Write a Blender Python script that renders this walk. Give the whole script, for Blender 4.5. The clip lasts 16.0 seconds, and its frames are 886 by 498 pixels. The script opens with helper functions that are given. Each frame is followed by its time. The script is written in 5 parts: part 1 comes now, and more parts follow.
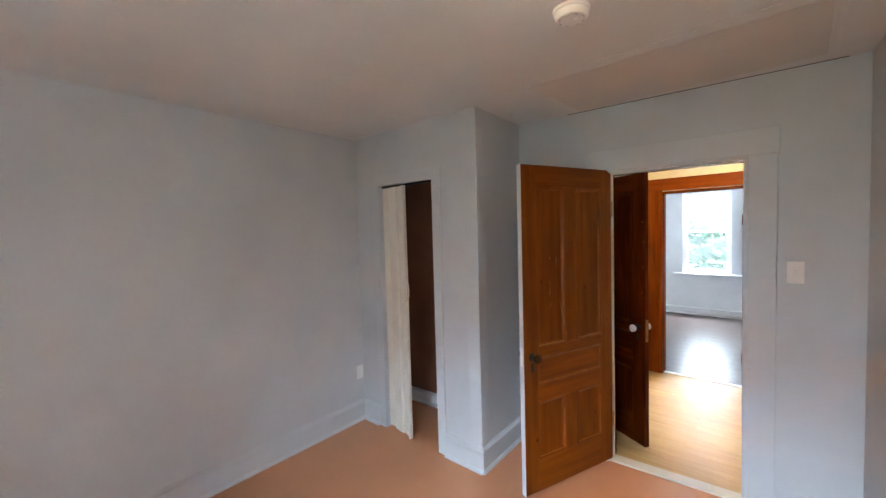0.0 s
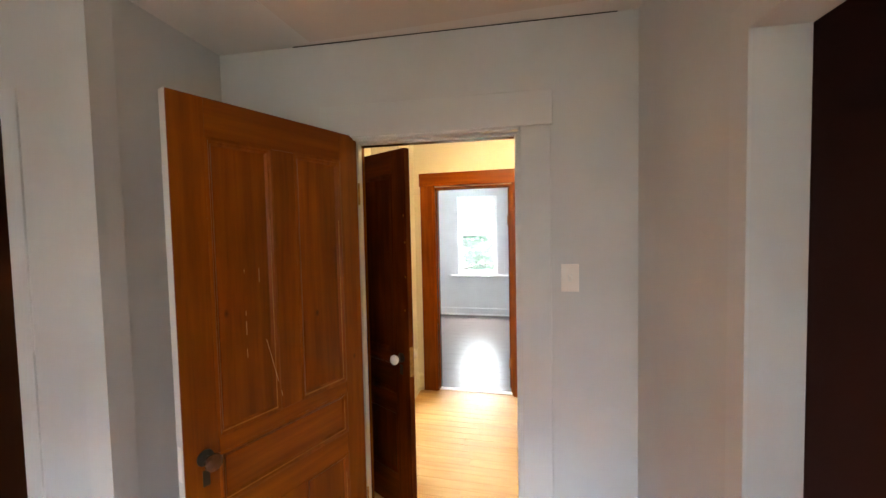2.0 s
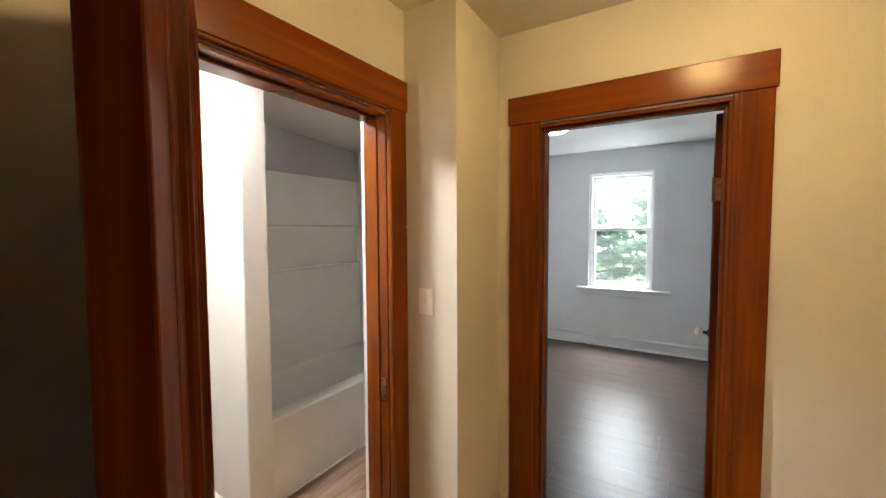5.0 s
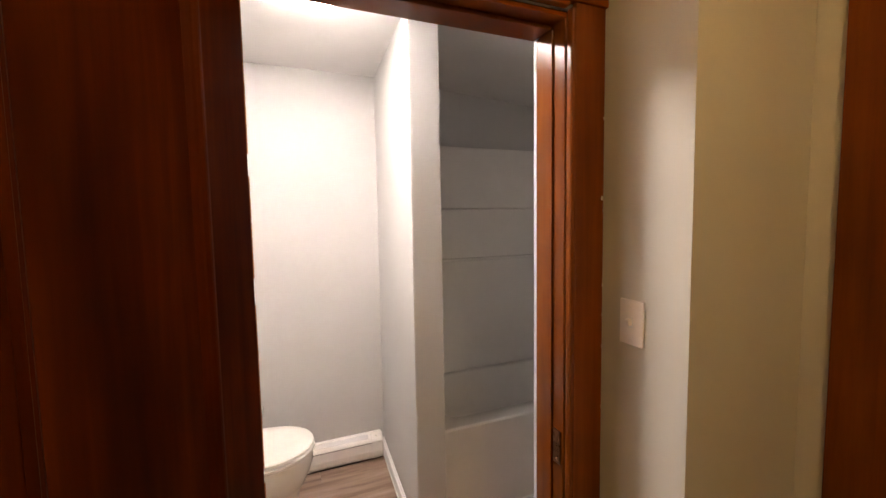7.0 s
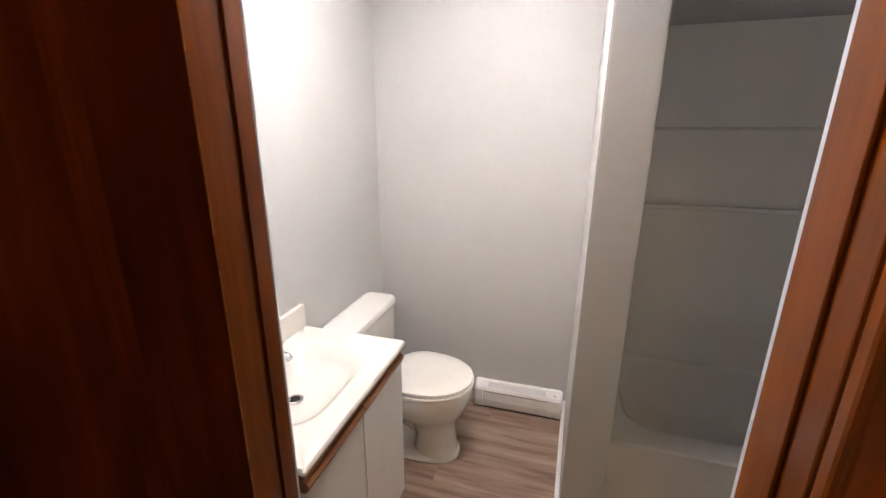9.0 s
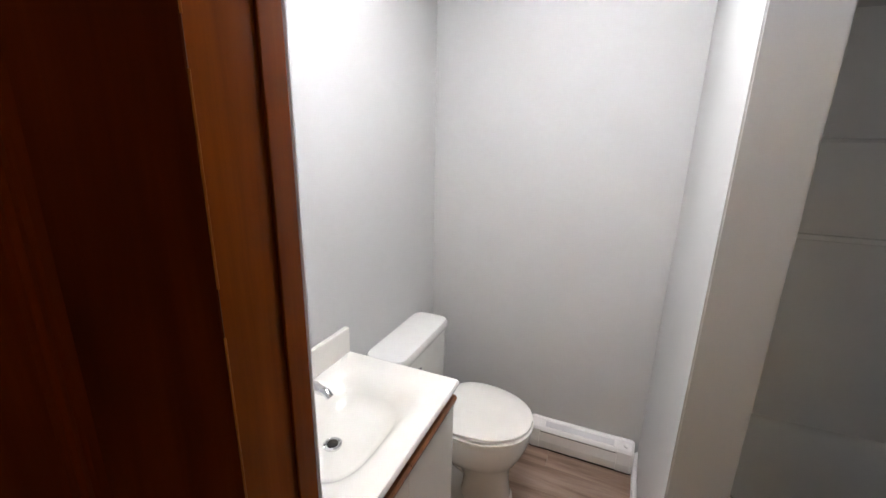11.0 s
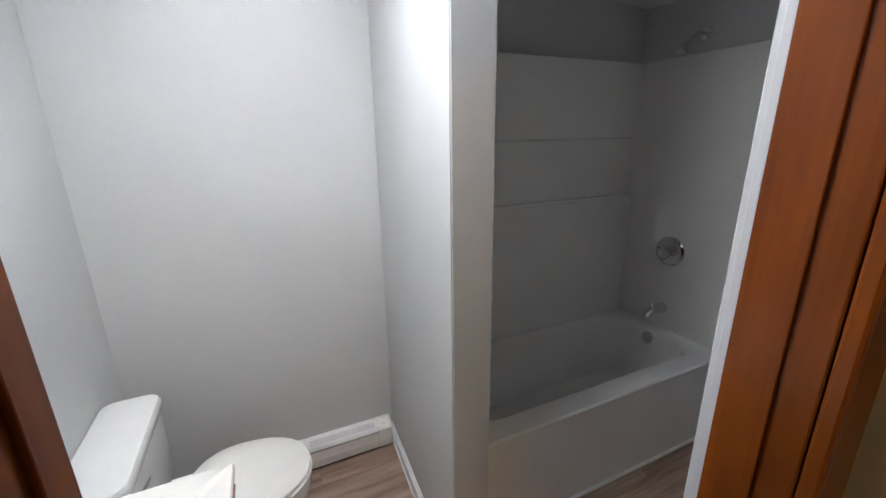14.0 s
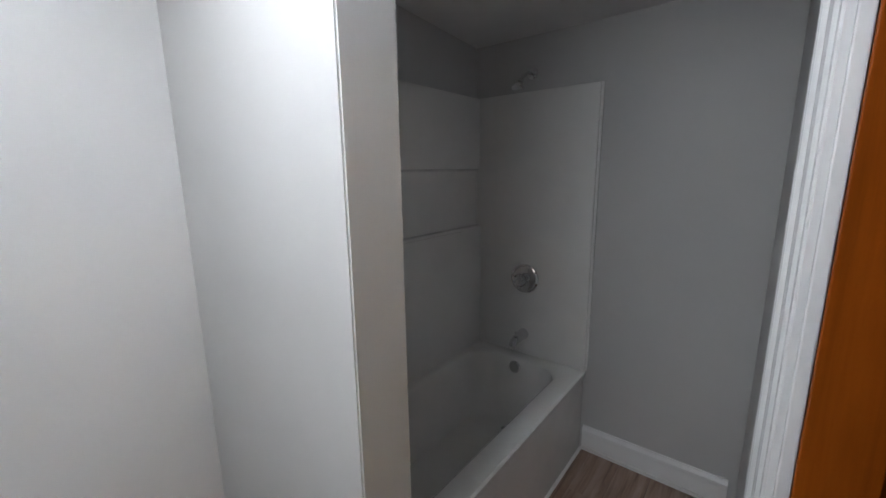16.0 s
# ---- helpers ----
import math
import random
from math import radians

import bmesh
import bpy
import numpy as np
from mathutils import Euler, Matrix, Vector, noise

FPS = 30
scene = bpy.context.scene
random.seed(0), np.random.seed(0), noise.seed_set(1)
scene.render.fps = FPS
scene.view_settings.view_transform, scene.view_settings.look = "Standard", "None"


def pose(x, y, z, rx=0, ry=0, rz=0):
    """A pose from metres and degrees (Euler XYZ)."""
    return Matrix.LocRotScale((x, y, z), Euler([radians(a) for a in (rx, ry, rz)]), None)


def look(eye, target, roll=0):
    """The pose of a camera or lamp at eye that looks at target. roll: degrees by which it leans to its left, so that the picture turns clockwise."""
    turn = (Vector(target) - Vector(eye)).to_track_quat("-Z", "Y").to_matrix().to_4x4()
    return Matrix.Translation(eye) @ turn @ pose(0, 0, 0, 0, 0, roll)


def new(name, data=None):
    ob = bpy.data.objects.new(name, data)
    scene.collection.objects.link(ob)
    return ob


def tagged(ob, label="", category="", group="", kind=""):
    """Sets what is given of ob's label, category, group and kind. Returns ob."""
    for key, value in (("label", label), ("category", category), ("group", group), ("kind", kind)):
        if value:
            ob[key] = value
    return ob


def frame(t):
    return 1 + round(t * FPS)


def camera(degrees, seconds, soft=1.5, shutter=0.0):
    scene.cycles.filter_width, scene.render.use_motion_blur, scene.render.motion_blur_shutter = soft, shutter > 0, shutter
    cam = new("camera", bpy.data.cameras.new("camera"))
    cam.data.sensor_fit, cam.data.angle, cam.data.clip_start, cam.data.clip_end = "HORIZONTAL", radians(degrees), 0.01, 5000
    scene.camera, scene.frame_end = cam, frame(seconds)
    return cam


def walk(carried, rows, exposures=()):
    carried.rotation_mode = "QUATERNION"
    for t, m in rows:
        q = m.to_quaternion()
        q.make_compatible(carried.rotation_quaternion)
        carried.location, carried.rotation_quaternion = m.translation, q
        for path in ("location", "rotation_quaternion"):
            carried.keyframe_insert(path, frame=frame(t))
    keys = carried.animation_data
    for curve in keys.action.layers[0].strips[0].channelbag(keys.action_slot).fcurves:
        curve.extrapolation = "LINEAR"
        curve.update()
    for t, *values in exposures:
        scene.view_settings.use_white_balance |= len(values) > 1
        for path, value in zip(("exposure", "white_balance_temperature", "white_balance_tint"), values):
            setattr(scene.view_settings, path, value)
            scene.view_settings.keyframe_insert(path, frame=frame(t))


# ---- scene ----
# the camera and its walk
cam = camera(96.4, 16.0)
PATH = [
    (0, (0.227, -2.769, 1.630), (-1.120, -1.294, 1.536), -1.6),
    (0.5, (0.197, -2.595, 1.592), (-0.980, -0.981, 1.495), -1.3),
    (1, (0.229, -2.309, 1.581), (-0.770, -0.578, 1.489), -1.2),
    (1.5, (0.159, -2.025, 1.571), (-0.567, -0.163, 1.486), -1.2),
    (2, (0.075, -1.711, 1.565), (-0.402, 0.229, 1.472), -1.2),
    (2.5, (0.037, -1.304, 1.528), (-0.330, 0.660, 1.433), -0.7),
    (3, (-0.007, -0.952, 1.513), (-0.368, 1.013, 1.419), -0.5),
    (3.2, (-0.022, -0.815, 1.506), (-0.400, 1.147, 1.413), -0.5),
    (5.3, (-0.329, 0.272, 1.499), (-1.521, 1.875, 1.410), -0.8),
    (5.5, (-0.344, 0.340, 1.466), (-1.618, 1.880, 1.393), -1.2),
    (6, (-0.436, 0.510, 1.429), (-1.875, 1.896, 1.356), -1.1),
    (6.5, (-0.495, 0.626, 1.448), (-2.136, 1.764, 1.351), -1.0),
    (7, (-0.515, 0.743, 1.456), (-2.368, 1.482, 1.309), -1.0),
    (7.5, (-0.631, 0.883, 1.459), (-2.567, 1.311, 1.198), -0.8),
    (8, (-0.730, 0.955, 1.434), (-2.694, 1.079, 1.078), -0.6),
    (8.5, (-0.828, 1.011, 1.442), (-2.768, 0.860, 0.980), -0.9),
    (9, (-0.912, 1.130, 1.483), (-2.763, 0.603, 0.941), 0.3),
    (9.5, (-0.972, 1.180, 1.480), (-2.743, 0.424, 0.937), -0.3),
    (10, (-1.086, 1.219, 1.513), (-2.793, 0.336, 0.957), 0.8),
    (10.2, (-1.118, 1.179, 1.495), (-2.837, 0.317, 0.944), 0.9),
    (12.5, (-1.029, 0.878, 1.486), (-2.939, 0.610, 0.956), -0.4),
    (13, (-1.035, 0.822, 1.537), (-2.950, 0.919, 0.968), -0.9),
    (13.5, (-1.055, 0.764, 1.526), (-2.916, 1.262, 0.987), -0.7),
    (14, (-1.161, 0.792, 1.559), (-2.910, 1.589, 1.004), -0.9),
    (14.5, (-1.288, 0.816, 1.548), (-2.921, 1.832, 1.000), -0.9),
    (15, (-1.397, 0.830, 1.561), (-2.895, 2.037, 1.014), -1.3),
    (15.5, (-1.460, 0.814, 1.557), (-2.806, 2.214, 1.077), -0.9),
    (16, (-1.543, 0.828, 1.520), (-2.775, 2.355, 1.134), -0.7),
]
EXPOSURES = [
    (0.0, 2.51, 5850, 9),
    (1.0, 2.58, 5950, 10),
    (2.0, 2.66, 6600, 10),
    (3.2, 2.57, 6850, 8),
    (5.3, 1.42, 6700, 10),
    (6.0, 1.08, 6800, 14),
    (7.0, 0.86, 7100, 20),
    (8.0, 0.80, 6800, 18),
    (10.2, 0.38, 6100, 13),
    (12.3, 0.42, 5700, 10),
    (16.0, 0.08, 5600, 9),
]
walk(cam, [(t, look(eye, target, roll)) for t, eye, target, roll in PATH], EXPOSURES)

# strengths of the lights
LIGHT_A, LIGHT_B = 132.0, 560.0
GLOW_H, GLOW_C, GLOW_B, GLOW_A = 29.0, 70.0, 27.0, 3.3
GLOW_SKY = 5.0

# ---- world, sun, large lights ----
world = bpy.data.worlds.new("sky")
scene.world = world
world.use_nodes = True
wn = world.node_tree
sky = wn.nodes.new("ShaderNodeTexSky")
sky.sky_type = "NISHITA"
sky.sun_disc = False
sky.sun_elevation = radians(41)
sky.sun_rotation = radians(253)
wn.nodes["Background"].inputs[1].default_value = 0.15
wn.links.new(sky.outputs[0], wn.nodes["Background"].inputs[0])

sun = new("sun", bpy.data.lights.new("sun", "SUN"))
sun.data.energy = 5.0
sun.data.angle = radians(6)
sun.data.color = (1.0, 0.96, 0.9)
sun.matrix_world = look((-8, -2.5, 7), (0, 0, 0))


def window_light(name, where, target, w, h, watts, color):
    """Sky light that enters through a window's opening."""
    lamp = new(name, bpy.data.lights.new(name, "AREA"))
    lamp.data.shape = "RECTANGLE"
    lamp.data.size, lamp.data.size_y = w, h
    lamp.data.energy, lamp.data.color = watts, color
    lamp.matrix_world = look(where, target)
    return lamp


window_light("window_light_b", (-1.04, 6.25, 3.05), (-1.04, 4.3, 0.3), 1.6, 1.2, LIGHT_B, (0.86, 0.94, 1.0))
window_light("window_light_a", (0.0, -6.0, 3.25), (-0.7, -1.6, 0.4), 3.0, 1.0, LIGHT_A, (0.70, 0.85, 1.0))


# ---- materials ----
def nodes_of(name):
    m = bpy.data.materials.new(name)
    m.use_nodes = True
    t = m.node_tree
    return m, t, t.nodes["Principled BSDF"]


def ramp(t, fac, stops):
    r = t.nodes.new("ShaderNodeValToRGB")
    els = r.color_ramp.elements
    while len(els) < len(stops):
        els.new(0.5)
    for e, (p, c) in zip(els, stops):
        e.position, e.color = p, (*c, 1)
    t.links.new(fac, r.inputs[0])
    return r.outputs[0]


def coords(t, scale, kind="Object", per_object=False):
    """Object coordinates in metres, scaled; per_object shifts each piece's grain."""
    tc = t.nodes.new("ShaderNodeTexCoord")
    mp = t.nodes.new("ShaderNodeMapping")
    mp.inputs["Scale"].default_value = scale
    t.links.new(tc.outputs[kind], mp.inputs["Vector"])
    if per_object:
        oi = t.nodes.new("ShaderNodeObjectInfo")
        mul = t.nodes.new("ShaderNodeVectorMath")
        mul.operation = "SCALE"
        mul.inputs[0].default_value = (37.0, 19.0, 11.0)
        t.links.new(oi.outputs["Random"], mul.inputs["Scale"])
        t.links.new(mul.outputs[0], mp.inputs["Location"])
    return mp.outputs[0]


def noise_tex(t, vec, scale, detail=4, rough=0.55, distortion=0.0):
    n = t.nodes.new("ShaderNodeTexNoise")
    n.inputs["Scale"].default_value = scale
    n.inputs["Detail"].default_value = detail
    n.inputs["Roughness"].default_value = rough
    n.inputs["Distortion"].default_value = distortion
    t.links.new(vec, n.inputs["Vector"])
    return n.outputs[0]


def bump(t, bsdf, height, strength, distance):
    b = t.nodes.new("ShaderNodeBump")
    b.inputs["Strength"].default_value = strength
    b.inputs["Distance"].default_value = distance
    t.links.new(height, b.inputs["Height"])
    t.links.new(b.outputs[0], bsdf.inputs["Normal"])


def mixed(t, fac, a, b, mode="MIX"):
    m = t.nodes.new("ShaderNodeMix")
    m.data_type, m.blend_type = "RGBA", mode
    for key, v in ((0, fac), (6, a), (7, b)):
        if isinstance(v, (int, float)):
            m.inputs[key].default_value = v
        elif isinstance(v, tuple):
            m.inputs[key].default_value = (*v, 1)
        else:
            t.links.new(v, m.inputs[key])
    return m.outputs[2]


def paint(name, color, rough=0.55, vary=0.06, grain=260.0, relief=0.12, dirt=None):
    """Rolled paint: faint clouding, roller stipple, a few scuffs."""
    m, t, b = nodes_of(name)
    v = coords(t, (1, 1, 1))
    cloud = noise_tex(t, v, 1.7, 5)
    lo = tuple(c * (1 - vary) for c in color)
    hi = tuple(min(1, c * (1 + vary)) for c in color)
    col = ramp(t, cloud, [(0.3, lo), (0.7, hi)])
    if dirt:
        spots = noise_tex(t, v, 9, 6, 0.7)
        col = mixed(t, ramp(t, spots, [(0.62, (0, 0, 0)), (0.78, (0.5, 0.5, 0.5))]), col, dirt)
    t.links.new(col, b.inputs["Base Color"])
    fine = noise_tex(t, v, grain, 3)
    b.inputs["Roughness"].default_value = rough
    b.inputs["Specular IOR Level"].default_value = 0.35
    bump(t, b, fine, relief, 0.002)
    return m


def wood(name, stops, scale, rough=0.3, coat=0.3, knots=False, per_object=True, relief=0.12, gloss=0.5, streak=0.86):
    """Grained wood; scale is small along the grain and large across it."""
    m, t, b = nodes_of(name)
    v = coords(t, scale, per_object=per_object)
    grain = noise_tex(t, v, 1.0, 8, 0.62, 0.35)
    col = ramp(t, grain, stops)
    v2 = coords(t, tuple(1 + s_ * 0.12 for s_ in scale), per_object=per_object)
    broad = noise_tex(t, v2, 1.6, 3)
    mul = t.nodes.new("ShaderNodeMix")
    mul.data_type, mul.blend_type = "RGBA", "MULTIPLY"
    mul.inputs[0].default_value = 1.0
    t.links.new(ramp(t, grain, stops), mul.inputs[6])
    t.links.new(ramp(t, broad, [(0.34, (streak, streak * 0.97, streak * 0.95)), (0.64, (1.0, 1.0, 1.0))]), mul.inputs[7])
    col = mul.outputs[2]
    if knots:
        kv = coords(t, (1, 1, 0.6), per_object=per_object)
        vo = t.nodes.new("ShaderNodeTexVoronoi")
        vo.inputs["Scale"].default_value = 7.0
        t.links.new(kv, vo.inputs["Vector"])
        col = mixed(t, ramp(t, vo.outputs["Distance"], [(0.035, (0.85, 0.85, 0.85)), (0.085, (0, 0, 0))]), col, (0.03, 0.008, 0.003))
    t.links.new(col, b.inputs["Base Color"])
    rv = ramp(t, noise_tex(t, v2, 3, 4), [(0.25, (rough * 0.95,) * 3), (0.75, (rough * 1.06,) * 3)])
    t.links.new(rv, b.inputs["Roughness"])
    b.inputs["Coat Weight"].default_value = coat
    b.inputs["Coat Roughness"].default_value = 0.16
    b.inputs["Specular IOR Level"].default_value = gloss
    bump(t, b, grain, relief, 0.002)
    return m


def plain(name, color, rough=0.4, metal=0.0, coat=0.0, vary=0.05, scale=12.0):
    m, t, b = nodes_of(name)
    v = coords(t, (1, 1, 1))
    n = noise_tex(t, v, scale, 4)
    t.links.new(ramp(t, n, [(0.3, tuple(c * (1 - vary) for c in color)), (0.7, tuple(min(1, c * (1 + vary)) for c in color))]), b.inputs["Base Color"])
    t.links.new(ramp(t, noise_tex(t, v, scale * 3, 3), [(0.3, (rough * 0.8,) * 3), (0.7, (min(1, rough * 1.2),) * 3)]), b.inputs["Roughness"])
    b.inputs["Metallic"].default_value = metal
    b.inputs["Coat Weight"].default_value = coat
    return m


def glowing(name, color, strength):
    m, t, b = nodes_of(name)
    b.inputs["Base Color"].default_value = (0.9, 0.9, 0.88, 1)
    b.inputs["Emission Color"].default_value = (*color, 1)
    b.inputs["Emission Strength"].default_value = strength
    return m


def clear(name, tint=(1, 1, 1), rough=0.0):
    m, t, b = nodes_of(name)
    b.inputs["Base Color"].default_value = (*tint, 1)
    b.inputs["Roughness"].default_value = rough
    b.inputs["Transmission Weight"].default_value = 1.0
    b.inputs["IOR"].default_value = 1.45
    return m


M_WALL_A = paint("grey_wall_paint", (0.56, 0.57, 0.57), 0.5)
M_CEIL_A = paint("ceiling_paint_bedroom", (0.66, 0.65, 0.62), 0.75, 0.05, 200, 0.2)
M_HATCH = paint("ceiling_panel_paint", (0.60, 0.56, 0.51), 0.8, 0.05, 200, 0.15)
M_TRIM_A = paint("painted_trim", (0.58, 0.59, 0.59), 0.42, 0.05, 90, 0.08)
M_WHITE_TRIM = paint("white_trim_paint", (0.78, 0.78, 0.77), 0.4, 0.04, 90, 0.06, (0.55, 0.52, 0.47))
M_TRIM_C = paint("satin_trim_paint", (0.56, 0.56, 0.56), 0.45, 0.05, 90, 0.06)
M_FLOOR_A = paint("tan_floor_paint", (0.56, 0.245, 0.115), 0.38, 0.07, 120, 0.08, (0.46, 0.19, 0.09))
M_CLOSET = paint("brown_closet_paint", (0.20, 0.085, 0.045), 0.6, 0.1)
# maroon taken near black: the side closet's lack of light is in the colour
M_CLOSET_SHADED = paint("maroon_closet_paint_shaded", (0.045, 0.011, 0.006), 0.7, 0.15)
M_WALL_H = paint("cream_hall_paint", (0.62, 0.60, 0.54), 0.5)
M_CEIL_H = paint("hall_ceiling_paint", (0.70, 0.68, 0.62), 0.7)
M_WALL_B = paint("pale_grey_wall_paint", (0.60, 0.62, 0.63), 0.5)
M_CEIL_B = paint("ceiling_paint_far_room", (0.72, 0.73, 0.73), 0.7)
M_WALL_C = paint("bathroom_wall_paint", (0.53, 0.526, 0.517), 0.45, 0.04, 180, 0.15)
M_CEIL_C = paint("bathroom_ceiling_paint", (0.70, 0.69, 0.68), 0.7)
M_DARK = paint("bare_wall_outside", (0.3, 0.29, 0.27), 0.9)

STAIN = [(0.20, (0.125, 0.026, 0.0010)), (0.5, (0.200, 0.048, 0.0018)), (0.80, (0.275, 0.072, 0.0032))]
WORN_LIT = [(0.20, (0.20, 0.060, 0.006)), (0.5, (0.31, 0.11, 0.016)), (0.80, (0.42, 0.17, 0.035))]
DARKSTAIN = [(0.20, (0.044, 0.0062, 0.0004)), (0.5, (0.090, 0.0150, 0.0008)), (0.80, (0.145, 0.028, 0.0012))]
CASESTAIN = [(0.20, (0.115, 0.023, 0.0016)), (0.5, (0.19, 0.044, 0.0030)), (0.80, (0.255, 0.066, 0.0055))]
M_DOOR_V = wood("stained_fir_upright", STAIN, (30, 30, 1.3), 0.34, 0.04, True, relief=0.05, gloss=0.12, streak=0.70)
M_DOOR_H = wood("stained_fir_across", STAIN, (1.3, 1.3, 30), 0.34, 0.04, relief=0.05, gloss=0.12)
# pale wood for rubbed corners and chips, and for highlights painted on mouldings
M_DOOR_WORN_LIT = wood("worn_and_highlit_wood", WORN_LIT, (9, 9, 9), 0.45, 0.0, relief=0.05, gloss=0.2)
M_BDOOR_V = wood("dark_stained_fir_upright", DARKSTAIN, (30, 30, 1.3), 0.48, 0.0, relief=0.03, gloss=0.05, streak=0.42)
M_BDOOR_H = wood("dark_stained_fir_across", DARKSTAIN, (1.3, 1.3, 30), 0.48, 0.0, relief=0.03, gloss=0.05, streak=0.55)
M_CASE_V = wood("varnished_casing_upright", CASESTAIN, (26, 26, 1.2), 0.22, 0.06, relief=0.05, gloss=0.2, streak=0.62)
M_CASE_H = wood("varnished_casing_across", CASESTAIN, (1.2, 1.2, 26), 0.22, 0.06, relief=0.05, gloss=0.2)
M_PINE = wood("yellow_pine_boards", [(0.2, (0.37, 0.205, 0.068)), (0.5, (0.50, 0.325, 0.125)), (0.8, (0.60, 0.42, 0.18))], (1.5, 24, 24), 0.45, 0.05, False, relief=0.04, gloss=0.22)
M_DARKPLANK = wood("dark_laminate_planks", [(0.2, (0.030, 0.021, 0.018)), (0.5, (0.042, 0.030, 0.026)), (0.8, (0.058, 0.043, 0.038))], (2.0, 34, 34), 0.30, 0.0, relief=0.010, gloss=0.15)
M_GREYPLANK = wood("grey_brown_laminate", [(0.24, (0.075, 0.042, 0.030)), (0.42, (0.25, 0.165, 0.120)), (0.55, (0.33, 0.235, 0.18)), (0.75, (0.43, 0.325, 0.26))], (26, 2.0, 26), 0.42, 0.05)
M_OAK = wood("oak_rail", [(0.2, (0.20, 0.07, 0.022)), (0.55, (0.36, 0.145, 0.05)), (0.8, (0.46, 0.21, 0.08))], (2.5, 50, 50), 0.35, 0.3)
M_JOINT_SHADE = plain("dark_joint_and_shade", (0.03, 0.02, 0.015), 0.8)
M_SILL = paint("worn_threshold_paint", (0.62, 0.58, 0.50), 0.55, 0.12, 60, 0.25, (0.35, 0.22, 0.12))
M_SCRATCH = plain("pale_scratch", (0.50, 0.30, 0.15), 0.6)
M_PORCELAIN = plain("white_porcelain", (0.80, 0.79, 0.76), 0.12, 0, 0.6, 0.02)
M_SEAT = plain("white_seat_enamel", (0.80, 0.78, 0.73), 0.22, 0, 0.3, 0.02)
M_MARBLE = plain("cultured_marble_top", (0.80, 0.775, 0.72), 0.2, 0, 0.4, 0.03, 5)
M_LAMINATE = plain("white_laminate", (0.74, 0.72, 0.68), 0.4, 0, 0, 0.03, 6)
M_TUB = plain("white_acrylic", (0.80, 0.79, 0.765), 0.22, 0, 0.3, 0.03, 4)
M_CHROME = plain("chrome", (0.75, 0.75, 0.76), 0.1, 1.0, 0, 0.03)
M_BRONZE = plain("oiled_bronze", (0.20, 0.10, 0.05), 0.30, 1.0, 0, 0.3, 60)
M_MINERAL = plain("brown_mineral_knob", (0.085, 0.032, 0.016), 0.14, 0, 0, 0.4, 40)
M_BRASS = plain("old_brass", (0.30, 0.19, 0.07), 0.4, 1.0, 0, 0.3, 60)
M_BLACKHW = plain("black_iron", (0.02, 0.017, 0.015), 0.45, 0.6, 0, 0.2)
M_PLATE = plain("ivory_plastic", (0.84, 0.79, 0.74), 0.35, 0, 0, 0.03)
M_WHITEPLAS = plain("white_plastic", (0.78, 0.77, 0.74), 0.4, 0, 0, 0.03)
M_VINYL = plain("cream_vinyl", (0.78, 0.72, 0.61), 0.45, 0, 0, 0.04)
M_VINYLWIN = plain("white_window_vinyl", (0.82, 0.83, 0.83), 0.4, 0, 0, 0.02)
M_HEATER = plain("white_enamelled_steel", (0.74, 0.72, 0.70), 0.38, 0, 0.1, 0.03)
M_GRILLE = plain("heater_grille_grey", (0.55, 0.54, 0.55), 0.5, 0.2)
M_GLASS = clear("window_glass")
# a faint pale veil mixed into the panes imitates the glare of daylight
gt = M_GLASS.node_tree
glare = gt.nodes.new("ShaderNodeBsdfTranslucent")
glare.inputs["Color"].default_value = (0.9, 0.95, 0.93, 1)
veiled = gt.nodes.new("ShaderNodeMixShader")
gt.links.new(ramp(gt, noise_tex(gt, coords(gt, (1, 1, 1)), 3.0), [(0.3, (0.007, 0.007, 0.007)), (0.7, (0.0105, 0.0105, 0.0105))]), veiled.inputs[0])
gt.links.new(gt.nodes["Principled BSDF"].outputs[0], veiled.inputs[1])
gt.links.new(glare.outputs[0], veiled.inputs[2])
gt.links.new(veiled.outputs[0], gt.nodes["Material Output"].inputs["Surface"])
M_ACRYL = clear("clear_acrylic", (0.97, 0.98, 1.0), 0.03)
M_LAMP_H = glowing("hall_lamp_glass", (1.0, 0.66, 0.26), GLOW_H)
M_LAMP_C = glowing("bathroom_lamp_glass", (1.0, 0.95, 0.89), GLOW_C)
M_SKYGLOW = glowing("bright_overcast_sky", (0.90, 0.96, 1.0), GLOW_SKY)
M_LAMP_B = glowing("far_room_lamp_glass", (0.95, 0.97, 1.0), GLOW_B)
M_LAMP_A = glowing("bedroom_lamp_glass", (1.0, 0.66, 0.34), GLOW_A)
def leaf(name, color):
    m, t, b = nodes_of(name)
    oi = noise_tex(t, coords(t, (1, 1, 1)), 1.3, 4)
    col = ramp(t, oi, [(0.3, tuple(c * 0.75 for c in color)), (0.7, tuple(c * 1.25 for c in color))])
    t.links.new(col, b.inputs["Base Color"])
    b.inputs["Roughness"].default_value = 0.6
    tr = t.nodes.new("ShaderNodeBsdfTranslucent")
    t.links.new(col, tr.inputs["Color"])
    mx = t.nodes.new("ShaderNodeMixShader")
    mx.inputs[0].default_value = 0.5
    t.links.new(b.outputs[0], mx.inputs[1])
    t.links.new(tr.outputs[0], mx.inputs[2])
    t.links.new(mx.outputs[0], t.nodes["Material Output"].inputs["Surface"])
    return m


